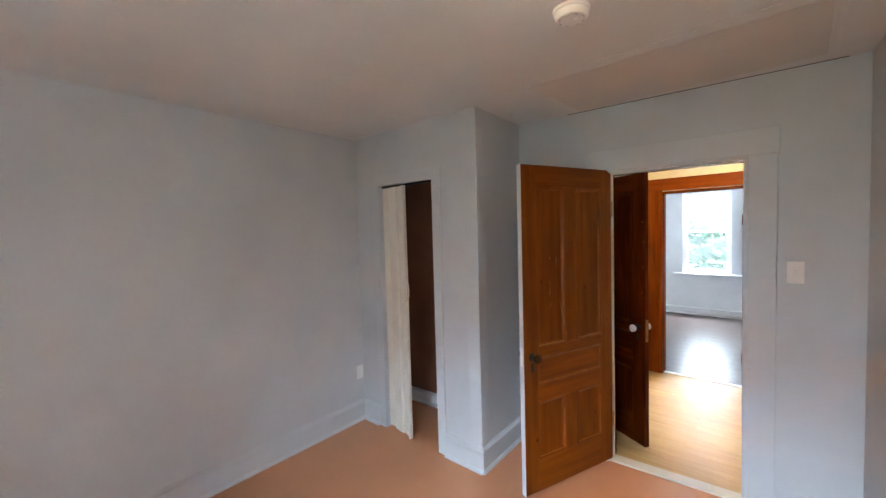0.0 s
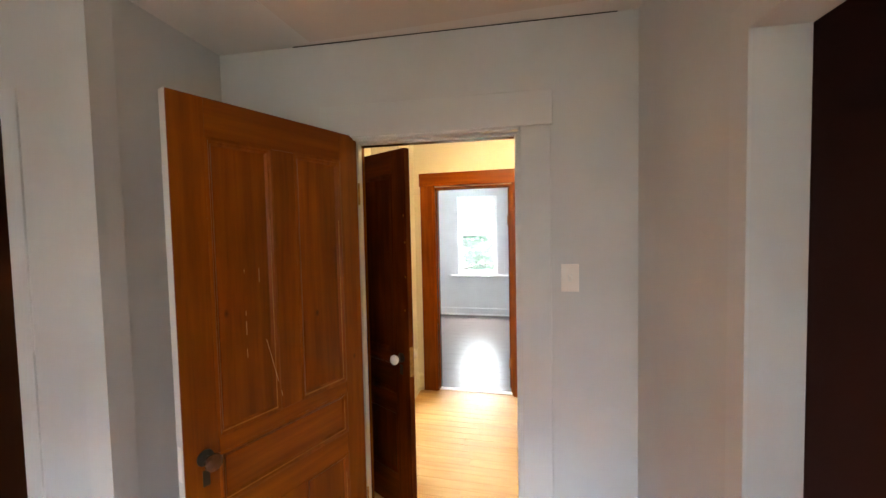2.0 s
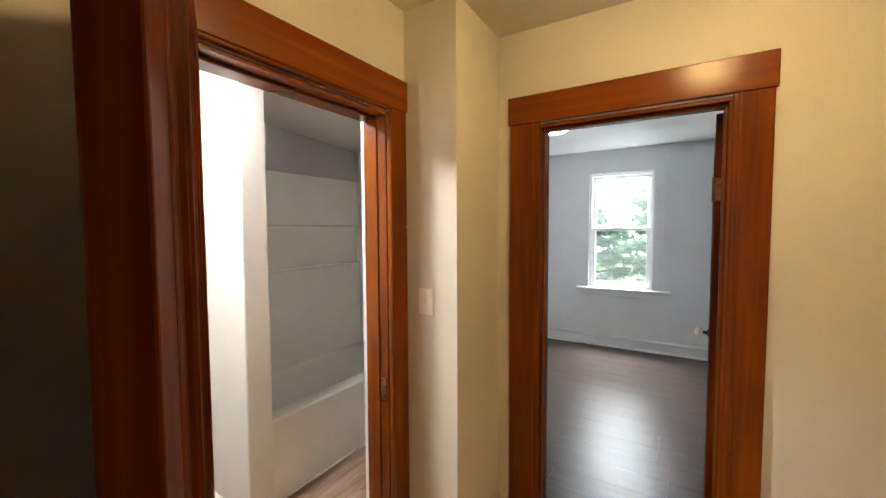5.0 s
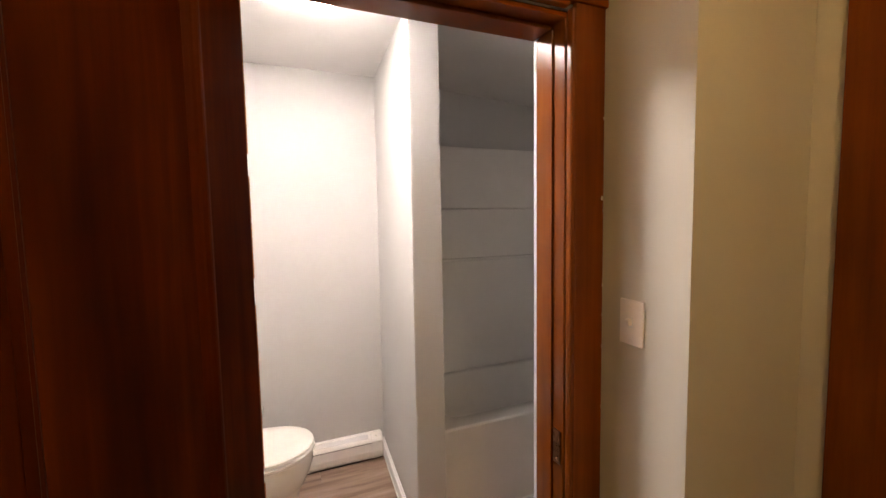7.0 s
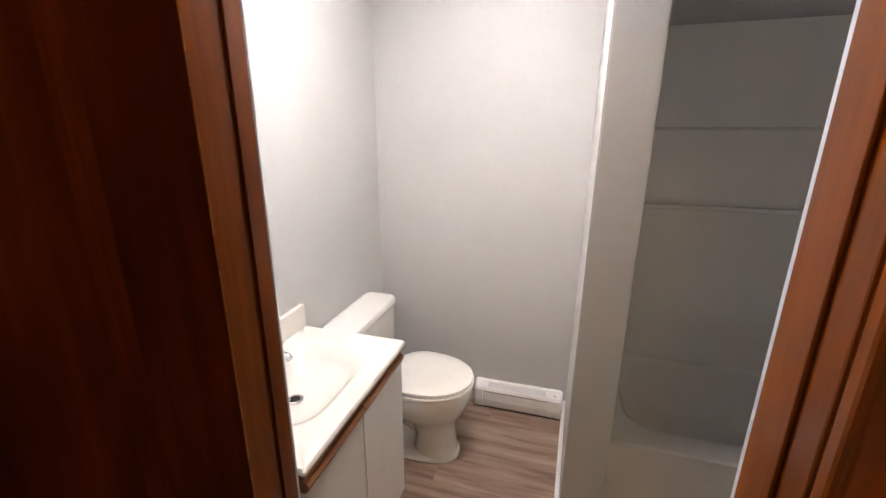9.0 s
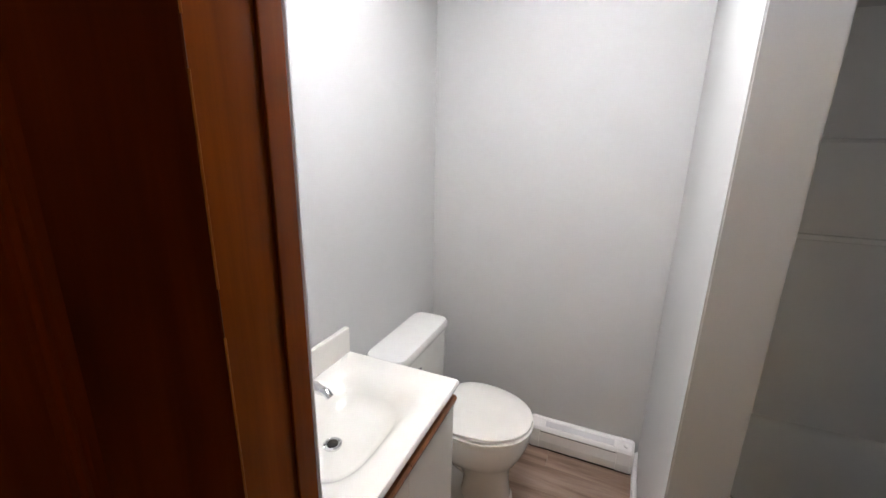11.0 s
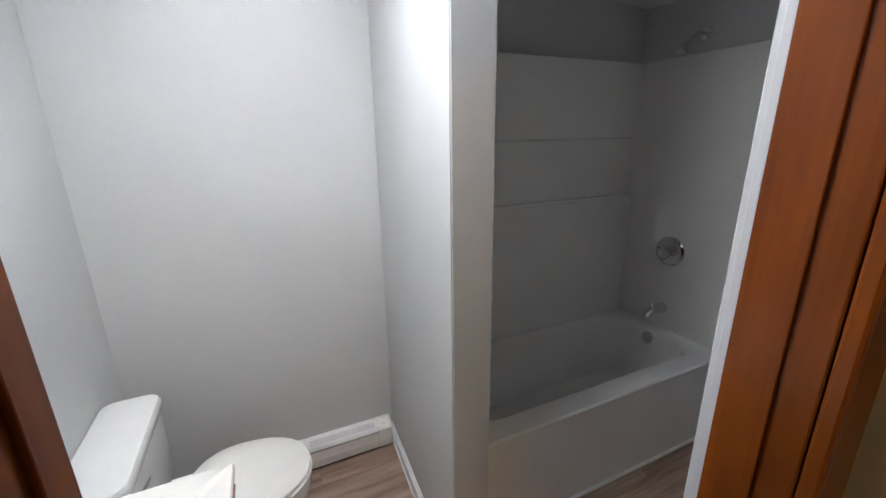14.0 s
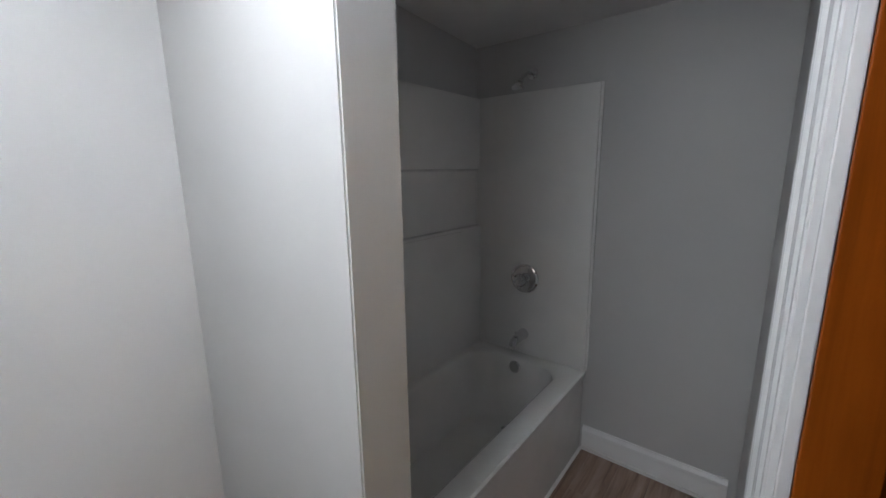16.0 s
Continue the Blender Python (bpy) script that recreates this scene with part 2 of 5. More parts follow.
M_LEAF = leaf("leaf_green", (0.12, 0.24, 0.145))
M_BARK = paint("bark", (0.11, 0.085, 0.065), 0.85, 0.3, 30, 0.5)
M_GRASS = paint("lawn", (0.08, 0.12, 0.04), 0.9, 0.3, 8, 0.4)
M_SIDING = paint("pale_siding", (0.62, 0.62, 0.60), 0.7)
M_ROOF = paint("grey_shingle", (0.16, 0.155, 0.15), 0.9, 0.2)


# ---- mesh helpers ----
def box(bm, x0, x1, y0, y1, z0, z1, m=None):
    v = [bm.verts.new(((m @ Vector(p)) if m else p)) for p in
         ((x0, y0, z0), (x1, y0, z0), (x1, y1, z0), (x0, y1, z0), (x0, y0, z1), (x1, y0, z1), (x1, y1, z1), (x0, y1, z1))]
    for f in ((0, 3, 2, 1), (4, 5, 6, 7), (0, 1, 5, 4), (1, 2, 6, 5), (2, 3, 7, 6), (3, 0, 4, 7)):
        bm.faces.new([v[i] for i in f])
    return bm


def bevelled(x0, x1, y0, y1, z0, z1, r=0.003, m=None, seg=2):
    bm = bmesh.new()
    box(bm, x0, x1, y0, y1, z0, z1)
    bmesh.ops.bevel(bm, geom=bm.edges[:], offset=r, segments=seg, affect="EDGES", profile=0.5)
    if m:
        bmesh.ops.transform(bm, matrix=m, verts=bm.verts)
    return bm


def loft(bm, rings, cap_start=True, cap_end=True, closed=False):
    vs = [[bm.verts.new(p) for p in ring] for ring in rings]
    n = len(vs[0])
    for a, b in zip(vs, vs[1:]):
        for i in range(n):
            bm.faces.new((a[i], a[(i + 1) % n], b[(i + 1) % n], b[i]))
    if closed:
        for i in range(n):
            bm.faces.new((vs[-1][i], vs[-1][(i + 1) % n], vs[0][(i + 1) % n], vs[0][i]))
    else:
        if cap_start:
            bm.faces.new(vs[0][::-1])
        if cap_end:
            bm.faces.new(vs[-1])
    return bm


def rrect(cx, cy, hx, hy, r, z, n=6):
    """A rounded rectangle's points at height z."""
    pts = []
    for k, (sx, sy) in enumerate(((1, 1), (-1, 1), (-1, -1), (1, -1))):
        for i in range(n + 1):
            a = radians(90 * k + 90 * i / n)
            pts.append((cx + sx * (hx - r) + r * math.cos(a), cy + sy * (hy - r) + r * math.sin(a), z))
    return pts


def oval(cx, cy, hx, hy, z, count=28, power=2.0, front=None):
    """A superellipse's points; front is another half length on the +y side."""
    pts = []
    for i in range(count):
        a = 2 * math.pi * (i + 0.5) / count
        c, s = math.cos(a), math.sin(a)
        ly = front if front and s > 0 else hy
        pts.append((cx + hx * math.copysign(abs(c) ** (2 / power), c), cy + ly * math.copysign(abs(s) ** (2 / power), s), z))
    return pts


def lathe(profile, m, count=24):
    """Turned shape: profile of (radius, height) along local z, placed by m."""
    bm = bmesh.new()
    rings = [[(max(r, 0.0004) * math.cos(2 * math.pi * i / count), max(r, 0.0004) * math.sin(2 * math.pi * i / count), h) for i in range(count)] for r, h in profile]
    loft(bm, rings)
    bmesh.ops.transform(bm, matrix=m, verts=bm.verts)
    return bm


def tube(points, r, count=12):
    bm = bmesh.new()
    pts = [Vector(p) for p in points]
    rings = []
    for i, p in enumerate(pts):
        d = (pts[min(i + 1, len(pts) - 1)] - pts[max(i - 1, 0)]).normalized()
        q = d.to_track_quat("Z", "Y")
        rr = r[i] if isinstance(r, (list, tuple)) else r
        rings.append([p + q @ Vector((rr * math.cos(2 * math.pi * k / count), rr * math.sin(2 * math.pi * k / count), 0)) for k in range(count)])
    return loft(bm, rings)


def made(name, bm, material, smooth=False):
    bmesh.ops.recalc_face_normals(bm, faces=bm.faces)
    me = bpy.data.meshes.new(name)
    bm.to_mesh(me)
    bm.free()
    if smooth:
        for p in me.polygons:
            p.use_smooth = True
        me.set_sharp_from_angle(angle=radians(40))
    me.materials.append(material)
    return new(name, me)


def part(name, bm, material, parent, label="", smooth=False):
    ob = made(name, bm, material, smooth)
    ob.parent = parent
    ob.matrix_parent_inverse = parent.matrix_basis.inverted()
    return tagged(ob, label)


def thing(name, label, category, at=(0, 0, 0), group="", kind=""):
    ob = new(name)
    ob.empty_display_size = 0.1
    ob.location = at
    return tagged(ob, label, category, group, kind)


def structure(name, bm, material, label, category, smooth=False):
    return tagged(made(name, bm, material, smooth), label, category, "", "structure")


def wall(bm, p0, p1, t, z0, z1, holes=()):
    """An upright slab from p0 to p1 in plan, t thick to the left of that way, with holes (s0, s1, za, zb) in metres along it."""
    p0, p1 = Vector((*p0, 0)), Vector((*p1, 0))
    d = (p1 - p0)
    length = d.length
    d.normalize()
    n = Vector((-d.y, d.x, 0)) * t
    ss = sorted({0, length, *[v for h in holes for v in h[:2]]})
    zs = sorted({z0, z1, *[v for h in holes for v in h[2:]]})
    ss = [s for s in ss if 0 <= s <= length]
    zs = [z for z in zs if z0 <= z <= z1]

    def solid(i, j):
        if not (0 <= i < len(ss) - 1 and 0 <= j < len(zs) - 1):
            return False
        s, z = (ss[i] + ss[i + 1]) / 2, (zs[j] + zs[j + 1]) / 2
        return not any(h[0] < s < h[1] and h[2] < z < h[3] for h in holes)

    grid = {}

    def vert(i, j, k):
        if (i, j, k) not in grid:
            q = p0 + d * ss[i] + n * k
            grid[i, j, k] = bm.verts.new((q.x, q.y, zs[j]))
        return grid[i, j, k]

    for i in range(len(ss) - 1):
        for j in range(len(zs) - 1):
            if not solid(i, j):
                continue
            for k in (0, 1):
                bm.faces.new([vert(i, j, k), vert(i + 1, j, k), vert(i + 1, j + 1, k), vert(i, j + 1, k)])
            for (di, dj), (a, b) in (((-1, 0), ((i, j), (i, j + 1))), ((1, 0), ((i + 1, j), (i + 1, j + 1))), ((0, -1), ((i, j), (i + 1, j))), ((0, 1), ((i, j + 1), (i + 1, j + 1)))):
                if not solid(i + di, j + dj):
                    bm.faces.new([vert(*a, 0), vert(*b, 0), vert(*b, 1), vert(*a, 1)])
    return bm


def run(bm, p0, p1, profile):
    """A moulding from p0 to p1 in plan; profile of (out, z) lies to the right of the way."""
    p0, p1 = Vector((*p0, 0)), Vector((*p1, 0))
    d = (p1 - p0).normalized()
    n = Vector((d.y, -d.x, 0))
    rings = [[(p + n * o).to_tuple()[:2] + (z,) for o, z in profile] for p in (p0, p1)]
    return loft(bm, rings)


def slab(bm, poly, z0, z1):
    return loft(bm, [[(x, y, z0) for x, y in poly], [(x, y, z1) for x, y in poly]])


def base_profile(h, d=0.016, shoe=0.016):
    return [(0, 0), (d + shoe, 0), (d + shoe, 0.010), (d + 0.006, 0.022), (d, 0.024), (d, h * 0.72), (d + 0.004, h * 0.76), (d + 0.004, h * 0.86), (d * 0.5, h * 0.95), (d * 0.35, h), (0, h)]

# ---- large structure: bedroom ----
ZA, ZH, ZB, ZC = 2.42, 2.42, 2.46, 2.30
A0, A1 = (0.455, 0.03), (-1.40, -0.085)          # bedroom side of the door wall
A2, A3 = (-1.35, -0.706), (-2.628, -0.722)       # closet front
A4, A5 = (-2.42, -3.62), (0.77, -3.62)           # back of the bedroom
TA = 0.14

dA = (Vector(A1) - Vector(A0)).normalized()


def along_a(x):
    """The place on the door wall's bedroom face at x."""
    s = (x - A0[0]) / dA.x
    return (A0[0] + dA.x * s, A0[1] + dA.y * s)


def len_a(x):
    return (x - A0[0]) / dA.x


# the door wall runs from its far closet end to the corner, its hall face on the left of that way
W0 = along_a(-2.86)
bm = wall(bmesh.new(), W0, (0.62, along_a(0.62)[1]), TA, 0, ZH, [((Vector(along_a(-0.765)) - Vector(W0)).length, (Vector(along_a(0.0)) - Vector(W0)).length, 0, 1.995)])
structure("wall_north_bedroom", bm, M_WALL_A, "grey painted bedroom wall with a doorway to the hall", "wall")
bm = wall(bmesh.new(), A2, (A1[0] + 0.0, A1[1] - 0.003), 0.09, 0, ZA)
structure("wall_closet_side", bm, M_WALL_A, "grey painted side of the boxed-in closet", "wall")
c0, c1 = 2.628 - 2.334, 2.628 - 1.743
bm = wall(bmesh.new(), A3, (A2[0] - 0.002, A2[1]), 0.09, 0, ZA, [(c0, c1, 0, 2.0)])
structure("wall_closet_front", bm, M_WALL_A, "grey painted closet front with a narrow doorway", "wall")
bm = wall(bmesh.new(), A4, (A3[0] - 0.05, -0.05), 0.1, 0, ZA)
structure("wall_west_bedroom", bm, M_WALL_A, "plain grey painted bedroom wall", "wall")
bm = wall(bmesh.new(), A5, A4, 0.14, 0, ZA, [(0.25, 1.55, 0.75, 2.02)])
structure("wall_south_bedroom", bm, M_WALL_A, "grey painted wall behind with the window opening", "wall")
R0 = (0.459, 0.026)
dR = (Vector(A5) - Vector(R0)).normalized()
bm = wall(bmesh.new(), R0, A5, 0.115, 0, ZA, [(0.735, 1.75, 0, 1.985)])
structure("wall_east_bedroom", bm, M_WALL_A, "grey painted wall with a cased opening to a closet", "wall")
slab_bm = slab(bmesh.new(), [(-2.9, -3.8), (1.9, -3.8), (1.9, 0.055), (-2.9, 0.055)], -0.12, 0.0)
structure("floor_bedroom", slab_bm, M_FLOOR_A, "tan orange painted bedroom floor, scuffed", "floor")
slab_bm = slab(bmesh.new(), [(-2.9, -3.8), (1.9, -3.8), (1.9, 0.06), (0.6, 0.06), (-2.9, -0.17)], ZA, ZA + 0.1)
structure("ceiling_bedroom", slab_bm, M_CEIL_A, "off-white painted bedroom ceiling", "ceiling")

# closet lining, brown
bm = bmesh.new()
wall(bm, (-2.60, -0.62), (-2.60, -0.19), 0.03, 0, ZA)
wall(bm, (-1.498, -0.18), (-1.498, -0.61), 0.004, 0, ZA)
q0, q1 = along_a(-2.63), along_a(-1.45)
wall(bm, (q1[0], q1[1] - 0.03), (q0[0], q0[1] - 0.03), -0.025, 0, ZA)
structure("wall_closet_lining", bm, M_CLOSET, "dark brown painted closet interior", "wall")
bm = bmesh.new()
run(bm, (q0[0], q0[1] - 0.031), (q1[0], q1[1] - 0.031), base_profile(0.12))
run(bm, (-2.599, -0.62), (-2.599, -0.17), base_profile(0.12))
structure("baseboard_closet", bm, M_WHITE_TRIM, "white baseboard along the brown closet wall", "baseboard")

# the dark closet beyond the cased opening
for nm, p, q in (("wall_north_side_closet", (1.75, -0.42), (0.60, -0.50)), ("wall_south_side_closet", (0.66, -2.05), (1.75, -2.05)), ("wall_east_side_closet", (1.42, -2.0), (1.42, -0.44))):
    structure(nm, wall(bmesh.new(), p, q, -0.05, 0, ZA), M_CLOSET_SHADED, "brown wall of the unlit side closet, shade put into its colour", "wall")
bm = bmesh.new()
run(bm, (0.64, -0.4985), (1.40, -0.4465), base_profile(0.14))
structure("baseboard_dark_closet", bm, M_WHITE_TRIM, "white baseboard in the unlit side closet", "baseboard")

# baseboards of the bedroom
bm = bmesh.new()
run(bm, A4, (A3[0], A3[1]), base_profile(0.17))
run(bm, (A3[0] + 0.02, A3[1]), (-2.41, -0.7195), base_profile(0.17))
run(bm, (-1.665, -0.710), (A2[0] + 0.018, A2[1]), base_profile(0.17))
run(bm, (A2[0], A2[1] - 0.017), A1, base_profile(0.17))
run(bm, A1, along_a(-0.905), base_profile(0.17))
run(bm, along_a(0.14), (A0[0], A0[1]), base_profile(0.17))
e = Vector(R0) + dR * 0.66
run(bm, R0, e, base_profile(0.17))
structure("baseboard_bedroom", bm, M_TRIM_A, "tall painted baseboard with a moulded cap, matching the walls", "baseboard")

# flat painted casings of the bedroom
def casing_boards(bm, p_of, s0, s1, head, w, t, ztop, over=0.0):
    """Two uprights and a head, as boards on a wall face; p_of(s, out) gives the place in plan."""
    for a, b, z0, z1 in ((s0 - w, s0, 0, head), (s1, s1 + w, 0, head), (s0 - w - over, s1 + w + over, head, ztop)):
        pts = [p_of(a, 0), p_of(b, 0), p_of(b, t), p_of(a, t)]
        slab(bm, pts, z0, z1)


bm = bmesh.new()
nrm = Vector((dA.y, -dA.x)) * -1.0
if nrm.y > 0:
    nrm = -nrm
ex = -dA


def on_a(x, out):
    q = Vector(along_a(x)) + nrm * out
    return (q.x, q.y)


casing_boards(bm, on_a, -0.760, -0.005, 1.992, 0.125, 0.016, 2.135, 0.008)
bmesh.ops.bevel(bm, geom=bm.edges[:], offset=0.003, segments=1, affect="EDGES")
structure("trim_bedroom_doorway", bm, M_TRIM_A, "flat casing painted the wall's grey around the doorway", "door casing")

bm = bmesh.new()
casing_boards(bm, lambda x, out: (x, -0.7135 - out - 0.0125 * (-1.99 - x) * 1.0), -2.334, -1.743, 2.0, 0.075, 0.008, 2.085)
structure("trim_closet_doorway", bm, M_TRIM_A, "thin painted casing flush round the closet doorway", "door casing")

bm = bmesh.new()
rn = Vector((dR.y, -dR.x))
if rn.x > 0:
    rn = -rn


def on_r(s, out):
    q = Vector(R0) + dR * s + rn * out
    return (q.x, q.y)


casing_boards(bm, on_r, 0.735, 1.75, 1.985, 0.07, 0.008, 2.05)
structure("trim_side_closet", bm, M_TRIM_A, "thin painted casing of the side closet opening", "door casing")

# attic hatch in the bedroom ceiling
hatch = thing("attic_hatch", "painted attic access panel framed in thin strips in the ceiling", "attic hatch", (-0.30, -0.43, ZA))
part("panel", bevelled(-0.915, 0.300, -0.755, -0.095, ZA - 0.006, ZA - 0.0005, 0.002), M_HATCH, hatch, "warm grey board panel")
for nm, b in (("strip", (-0.60, 0.38, -0.838, -0.805)), ("strip", (-0.955, -0.925, -0.760, -0.40)), ("strip", (0.315, 0.345, -0.760, -0.02))):
    part(nm, bevelled(*b, ZA - 0.006, ZA - 0.0005, 0.0015), M_CEIL_A, hatch)
bm = bmesh.new()
wall(bm, (along_a(-1.02)[0], along_a(-1.02)[1] - 0.003), (along_a(0.38)[0], along_a(0.38)[1] - 0.003), -0.004, ZA - 0.0035, ZA - 0.0005)
structure("trim_ceiling_crack", bm, M_JOINT_SHADE, "dark open crack where wall meets ceiling", "crack")

# bedroom back window, which lights the room
win_a = thing("window_1", "white double-hung bedroom window", "window", (-0.13, -3.69, 0.75), kind="structure")
xa0, xa1 = 0.77 - 1.55, 0.77 - 0.25
for b in ((xa0 + .003, xa0 + 0.05, 0.755, 2.015), (xa1 - 0.05, xa1 - .003, 0.755, 2.015), (xa0 + 0.05, xa1 - 0.05, 0.755, 0.80), (xa0 + 0.05, xa1 - 0.05, 1.97, 2.015), (xa0 + 0.05, xa1 - 0.05, 1.36, 1.40)):
    part("window_frame", bevelled(b[0], b[1], -3.73, -3.69, b[2], b[3], 0.003), M_VINYLWIN, win_a)
pane = part("pane", box(bmesh.new(), xa0 + 0.05, xa1 - 0.05, -3.712, -3.708, 0.80, 1.97), M_GLASS, win_a)
pane.visible_shadow = False

# ---- large structure: hall ----
XW = -1.36                     # hall face of the bathroom wall
bm = wall(bmesh.new(), (XW, 2.93), (XW, 0.055), -0.125, 0, ZB, [(2.93 - 1.438, 2.93 - 0.622, 0, 1.975)]) 
structure("wall_west_hall", bm, M_WALL_H, "cream painted hall wall with the bathroom doorway", "wall")
bm = slab(bmesh.new(), [(XW + 0.001, 1.547), (-1.100, 1.547), (-1.112, 1.984), (XW + 0.001, 1.984)], 0, ZH)
structure("wall_chase_hall", bm, M_WALL_H, "boxed-out cream wall beside the bathroom doorway", "wall")
bm = wall(bmesh.new(), (XW + 0.001, 1.985), (1.5, 1.985), 0.13, 0, ZB, [(-XW - 0.001 - 0.905, -XW - 0.001 - 0.175, 0, 1.98)])
structure("wall_north_hall", bm, M_WALL_H, "cream painted hall wall with the far doorway", "wall")
bm = wall(bmesh.new(), (0.60, 0.2), (0.60, 1.98), -0.1, 0, ZH)
structure("wall_east_hall", bm, M_WALL_H, "cream painted end wall of the hall", "wall")
bm = slab(bmesh.new(), [(-1.48, 0.05), (0.7, 0.19), (0.7, 2.05), (-1.48, 2.05)], ZH + 0.002, ZH + 0.1)
structure("ceiling_hall", bm, M_CEIL_H, "cream hall ceiling", "ceiling")
bm = slab(bmesh.new(), [(-1.37, 0.056), (0.7, 0.056), (0.7, 2.02), (-1.37, 2.02)], -0.12, -0.012)
floor_hall = structure("floor_hall", bm, M_JOINT_SHADE, "varnished yellow pine floorboards in the hall", "floor")

bm = bmesh.new()
hp = base_profile(0.165)
run(bm, (XW + 0.022, 1.547), (-1.083, 1.547), hp)
run(bm, (-1.100, 1.535), (-1.112, 1.985), hp)
run(bm, (-1.112, 1.985), (-1.053, 1.985), hp)
structure("baseboard_hall", bm, M_WALL_H, "tall cream painted baseboard in the hall", "baseboard")
bm = bmesh.new()
run(bm, (-0.055, 1.985), (0.60, 1.985), base_profile(0.16))
structure("baseboard_hall_wood", bm, M_CASE_H, "varnished wooden baseboard beside the far doorway", "baseboard")
th = thing("threshold", "worn whitish wooden threshold in the bedroom doorway", "threshold", (-0.38, 0.03, 0))
m_th = Matrix.Translation((*on_a(-0.383, 0), 0)) @ Matrix.Rotation(math.atan2(-dA.y, -dA.x), 4, "Z")
part("sill_board", bevelled(-0.376, 0.376, 0.0, 0.088, 0.0005, 0.016, 0.006, m_th), M_SILL, th)


def jamb_set(name, label, bm_list):
    t = thing(name, label, "door frame", kind="structure")
    for nm, bm_, mat_ in bm_list:
        part(nm, bm_, mat_, t)
    return t


def bb(*a, r=0.003, m=None):
    return bevelled(*a, r, m)


# bedroom doorway: brown jambs inside the wall
def in_a(x0, x1, d0, d1, z0, z1, r=0.002):
    """A block in the bedroom doorway: x along the wall, d into it."""
    m = Matrix.Translation((*along_a(0), 0)) @ Matrix.Rotation(math.atan2(-dA.y, -dA.x), 4, "Z")
    return bevelled(x0, x1, d0, d1, z0, z1, r, m)


jamb_set("door_frame_bedroom", "varnished jambs of the bedroom doorway, painted grey on the room side", [
    ("jamb", in_a(-0.764, -0.746, 0.0825, 0.140, 0.0, 1.974), M_CASE_V),
    ("jamb", in_a(-0.019, -0.001, 0.0825, 0.140, 0.0, 1.974), M_CASE_V),
    ("head", in_a(-0.764, -0.001, 0.0825, 0.140, 1.974, 1.994), M_CASE_H),
    ("jamb", in_a(-0.764, -0.752, 0.0, 0.0445, 0.0, 1.982), M_TRIM_A),
    ("jamb", in_a(-0.013, -0.001, 0.0, 0.0445, 0.0, 1.982), M_TRIM_A),
    ("head", in_a(-0.764, -0.001, 0.0, 0.0445, 1.982, 1.994), M_TRIM_A),
    ("stop", in_a(-0.764, -0.738, 0.045, 0.082, 0.018, 1.972), M_TRIM_A),
    ("stop", in_a(-0.027, -0.001, 0.045, 0.082, 0.018, 1.972), M_TRIM_A),
    ("stop", in_a(-0.764, -0.001, 0.045, 0.082, 1.972, 1.994), M_TRIM_A),
])
# hall side casing of the bedroom doorway
jamb_set("door_casing_bedroom_hall", "varnished wood casing round the bedroom doorway, hall side", [
    ("casing", in_a(-0.875, -0.76, 0.1405, 0.16, 0.0, 1.99), M_CASE_V),
    ("casing", in_a(-0.005, 0.11, 0.1405, 0.16, 0.0, 1.99), M_CASE_V),
    ("head_casing", in_a(-0.885, 0.12, 0.1405, 0.165, 1.99, 2.115), M_CASE_H),
])

# bathroom doorway
XI = XW - 0.125
CASR = 1.535
jamb_set("door_frame_bathroom", "varnished fir jambs and casing of the bathroom doorway", [
    ("casing", bb(XW + 0.0005, XW + 0.020, 1.440, CASR, 0.0, 1.990), M_CASE_V),
    ("bead", bb(XW + 0.0005, XW + 0.026, 1.4235, 1.4385, 0.0, 1.976, r=0.006), M_CASE_V),
    ("casing", bb(XW + 0.0005, XW + 0.020, 0.510, 0.620, 0.0, 1.990), M_CASE_V),
    ("bead", bb(XW + 0.0005, XW + 0.026, 0.6215, 0.6330, 0.0, 1.976, r=0.005), M_CASE_V),
    ("head_casing", bb(XW + 0.0005, XW + 0.024, 0.502, CASR + 0.006, 1.9905, 2.118), M_CASE_H),
    ("bead", bb(XW + 0.0005, XW + 0.026, 0.638, 1.422, 1.976, 1.9895, r=0.006), M_CASE_H),
    ("jamb", bb(XI, XW, 0.6235, 0.6375, 0.0, 1.960), M_CASE_V),
    ("jamb", bb(XI + 0.009, XW, 1.4225, 1.4365, 0.0, 1.960), M_CASE_V),
    ("head", bb(XI, XW, 0.6235, 1.4365, 1.960, 1.974), M_CASE_H),
    ("stop", bb(XI, XW - 0.087, 0.6376, 0.643, 0.0, 1.948, r=0.002), M_CASE_V),
    ("stop", bb(XI + 0.009, XW - 0.046, 1.4165, 1.4222, 0.0, 1.948, r=0.002), M_CASE_V),
    ("stop", bb(XI, XW - 0.046, 0.6435, 1.416, 1.948, 1.960, r=0.004), M_CASE_H),
    ("strike_plate", bb(XW - 0.040, XW - 0.010, 1.4185, 1.422, 0.775, 0.870, r=0.001), M_BRONZE),
] + [("paint_speck", bb(XW + 0.0195, XW + 0.0215, y, y + 0.004, z, z + h, r=0.0008), M_WALL_H)
     for y, z, h in ((1.531, 1.10, 0.010), (1.530, 1.19, 0.005), (1.531, 1.27, 0.008), (1.526, 1.50, 0.012), (1.531, 1.47, 0.006), (1.532, 0.93, 0.009), (1.530, 1.71, 0.007), (1.531, 0.64, 0.012))])
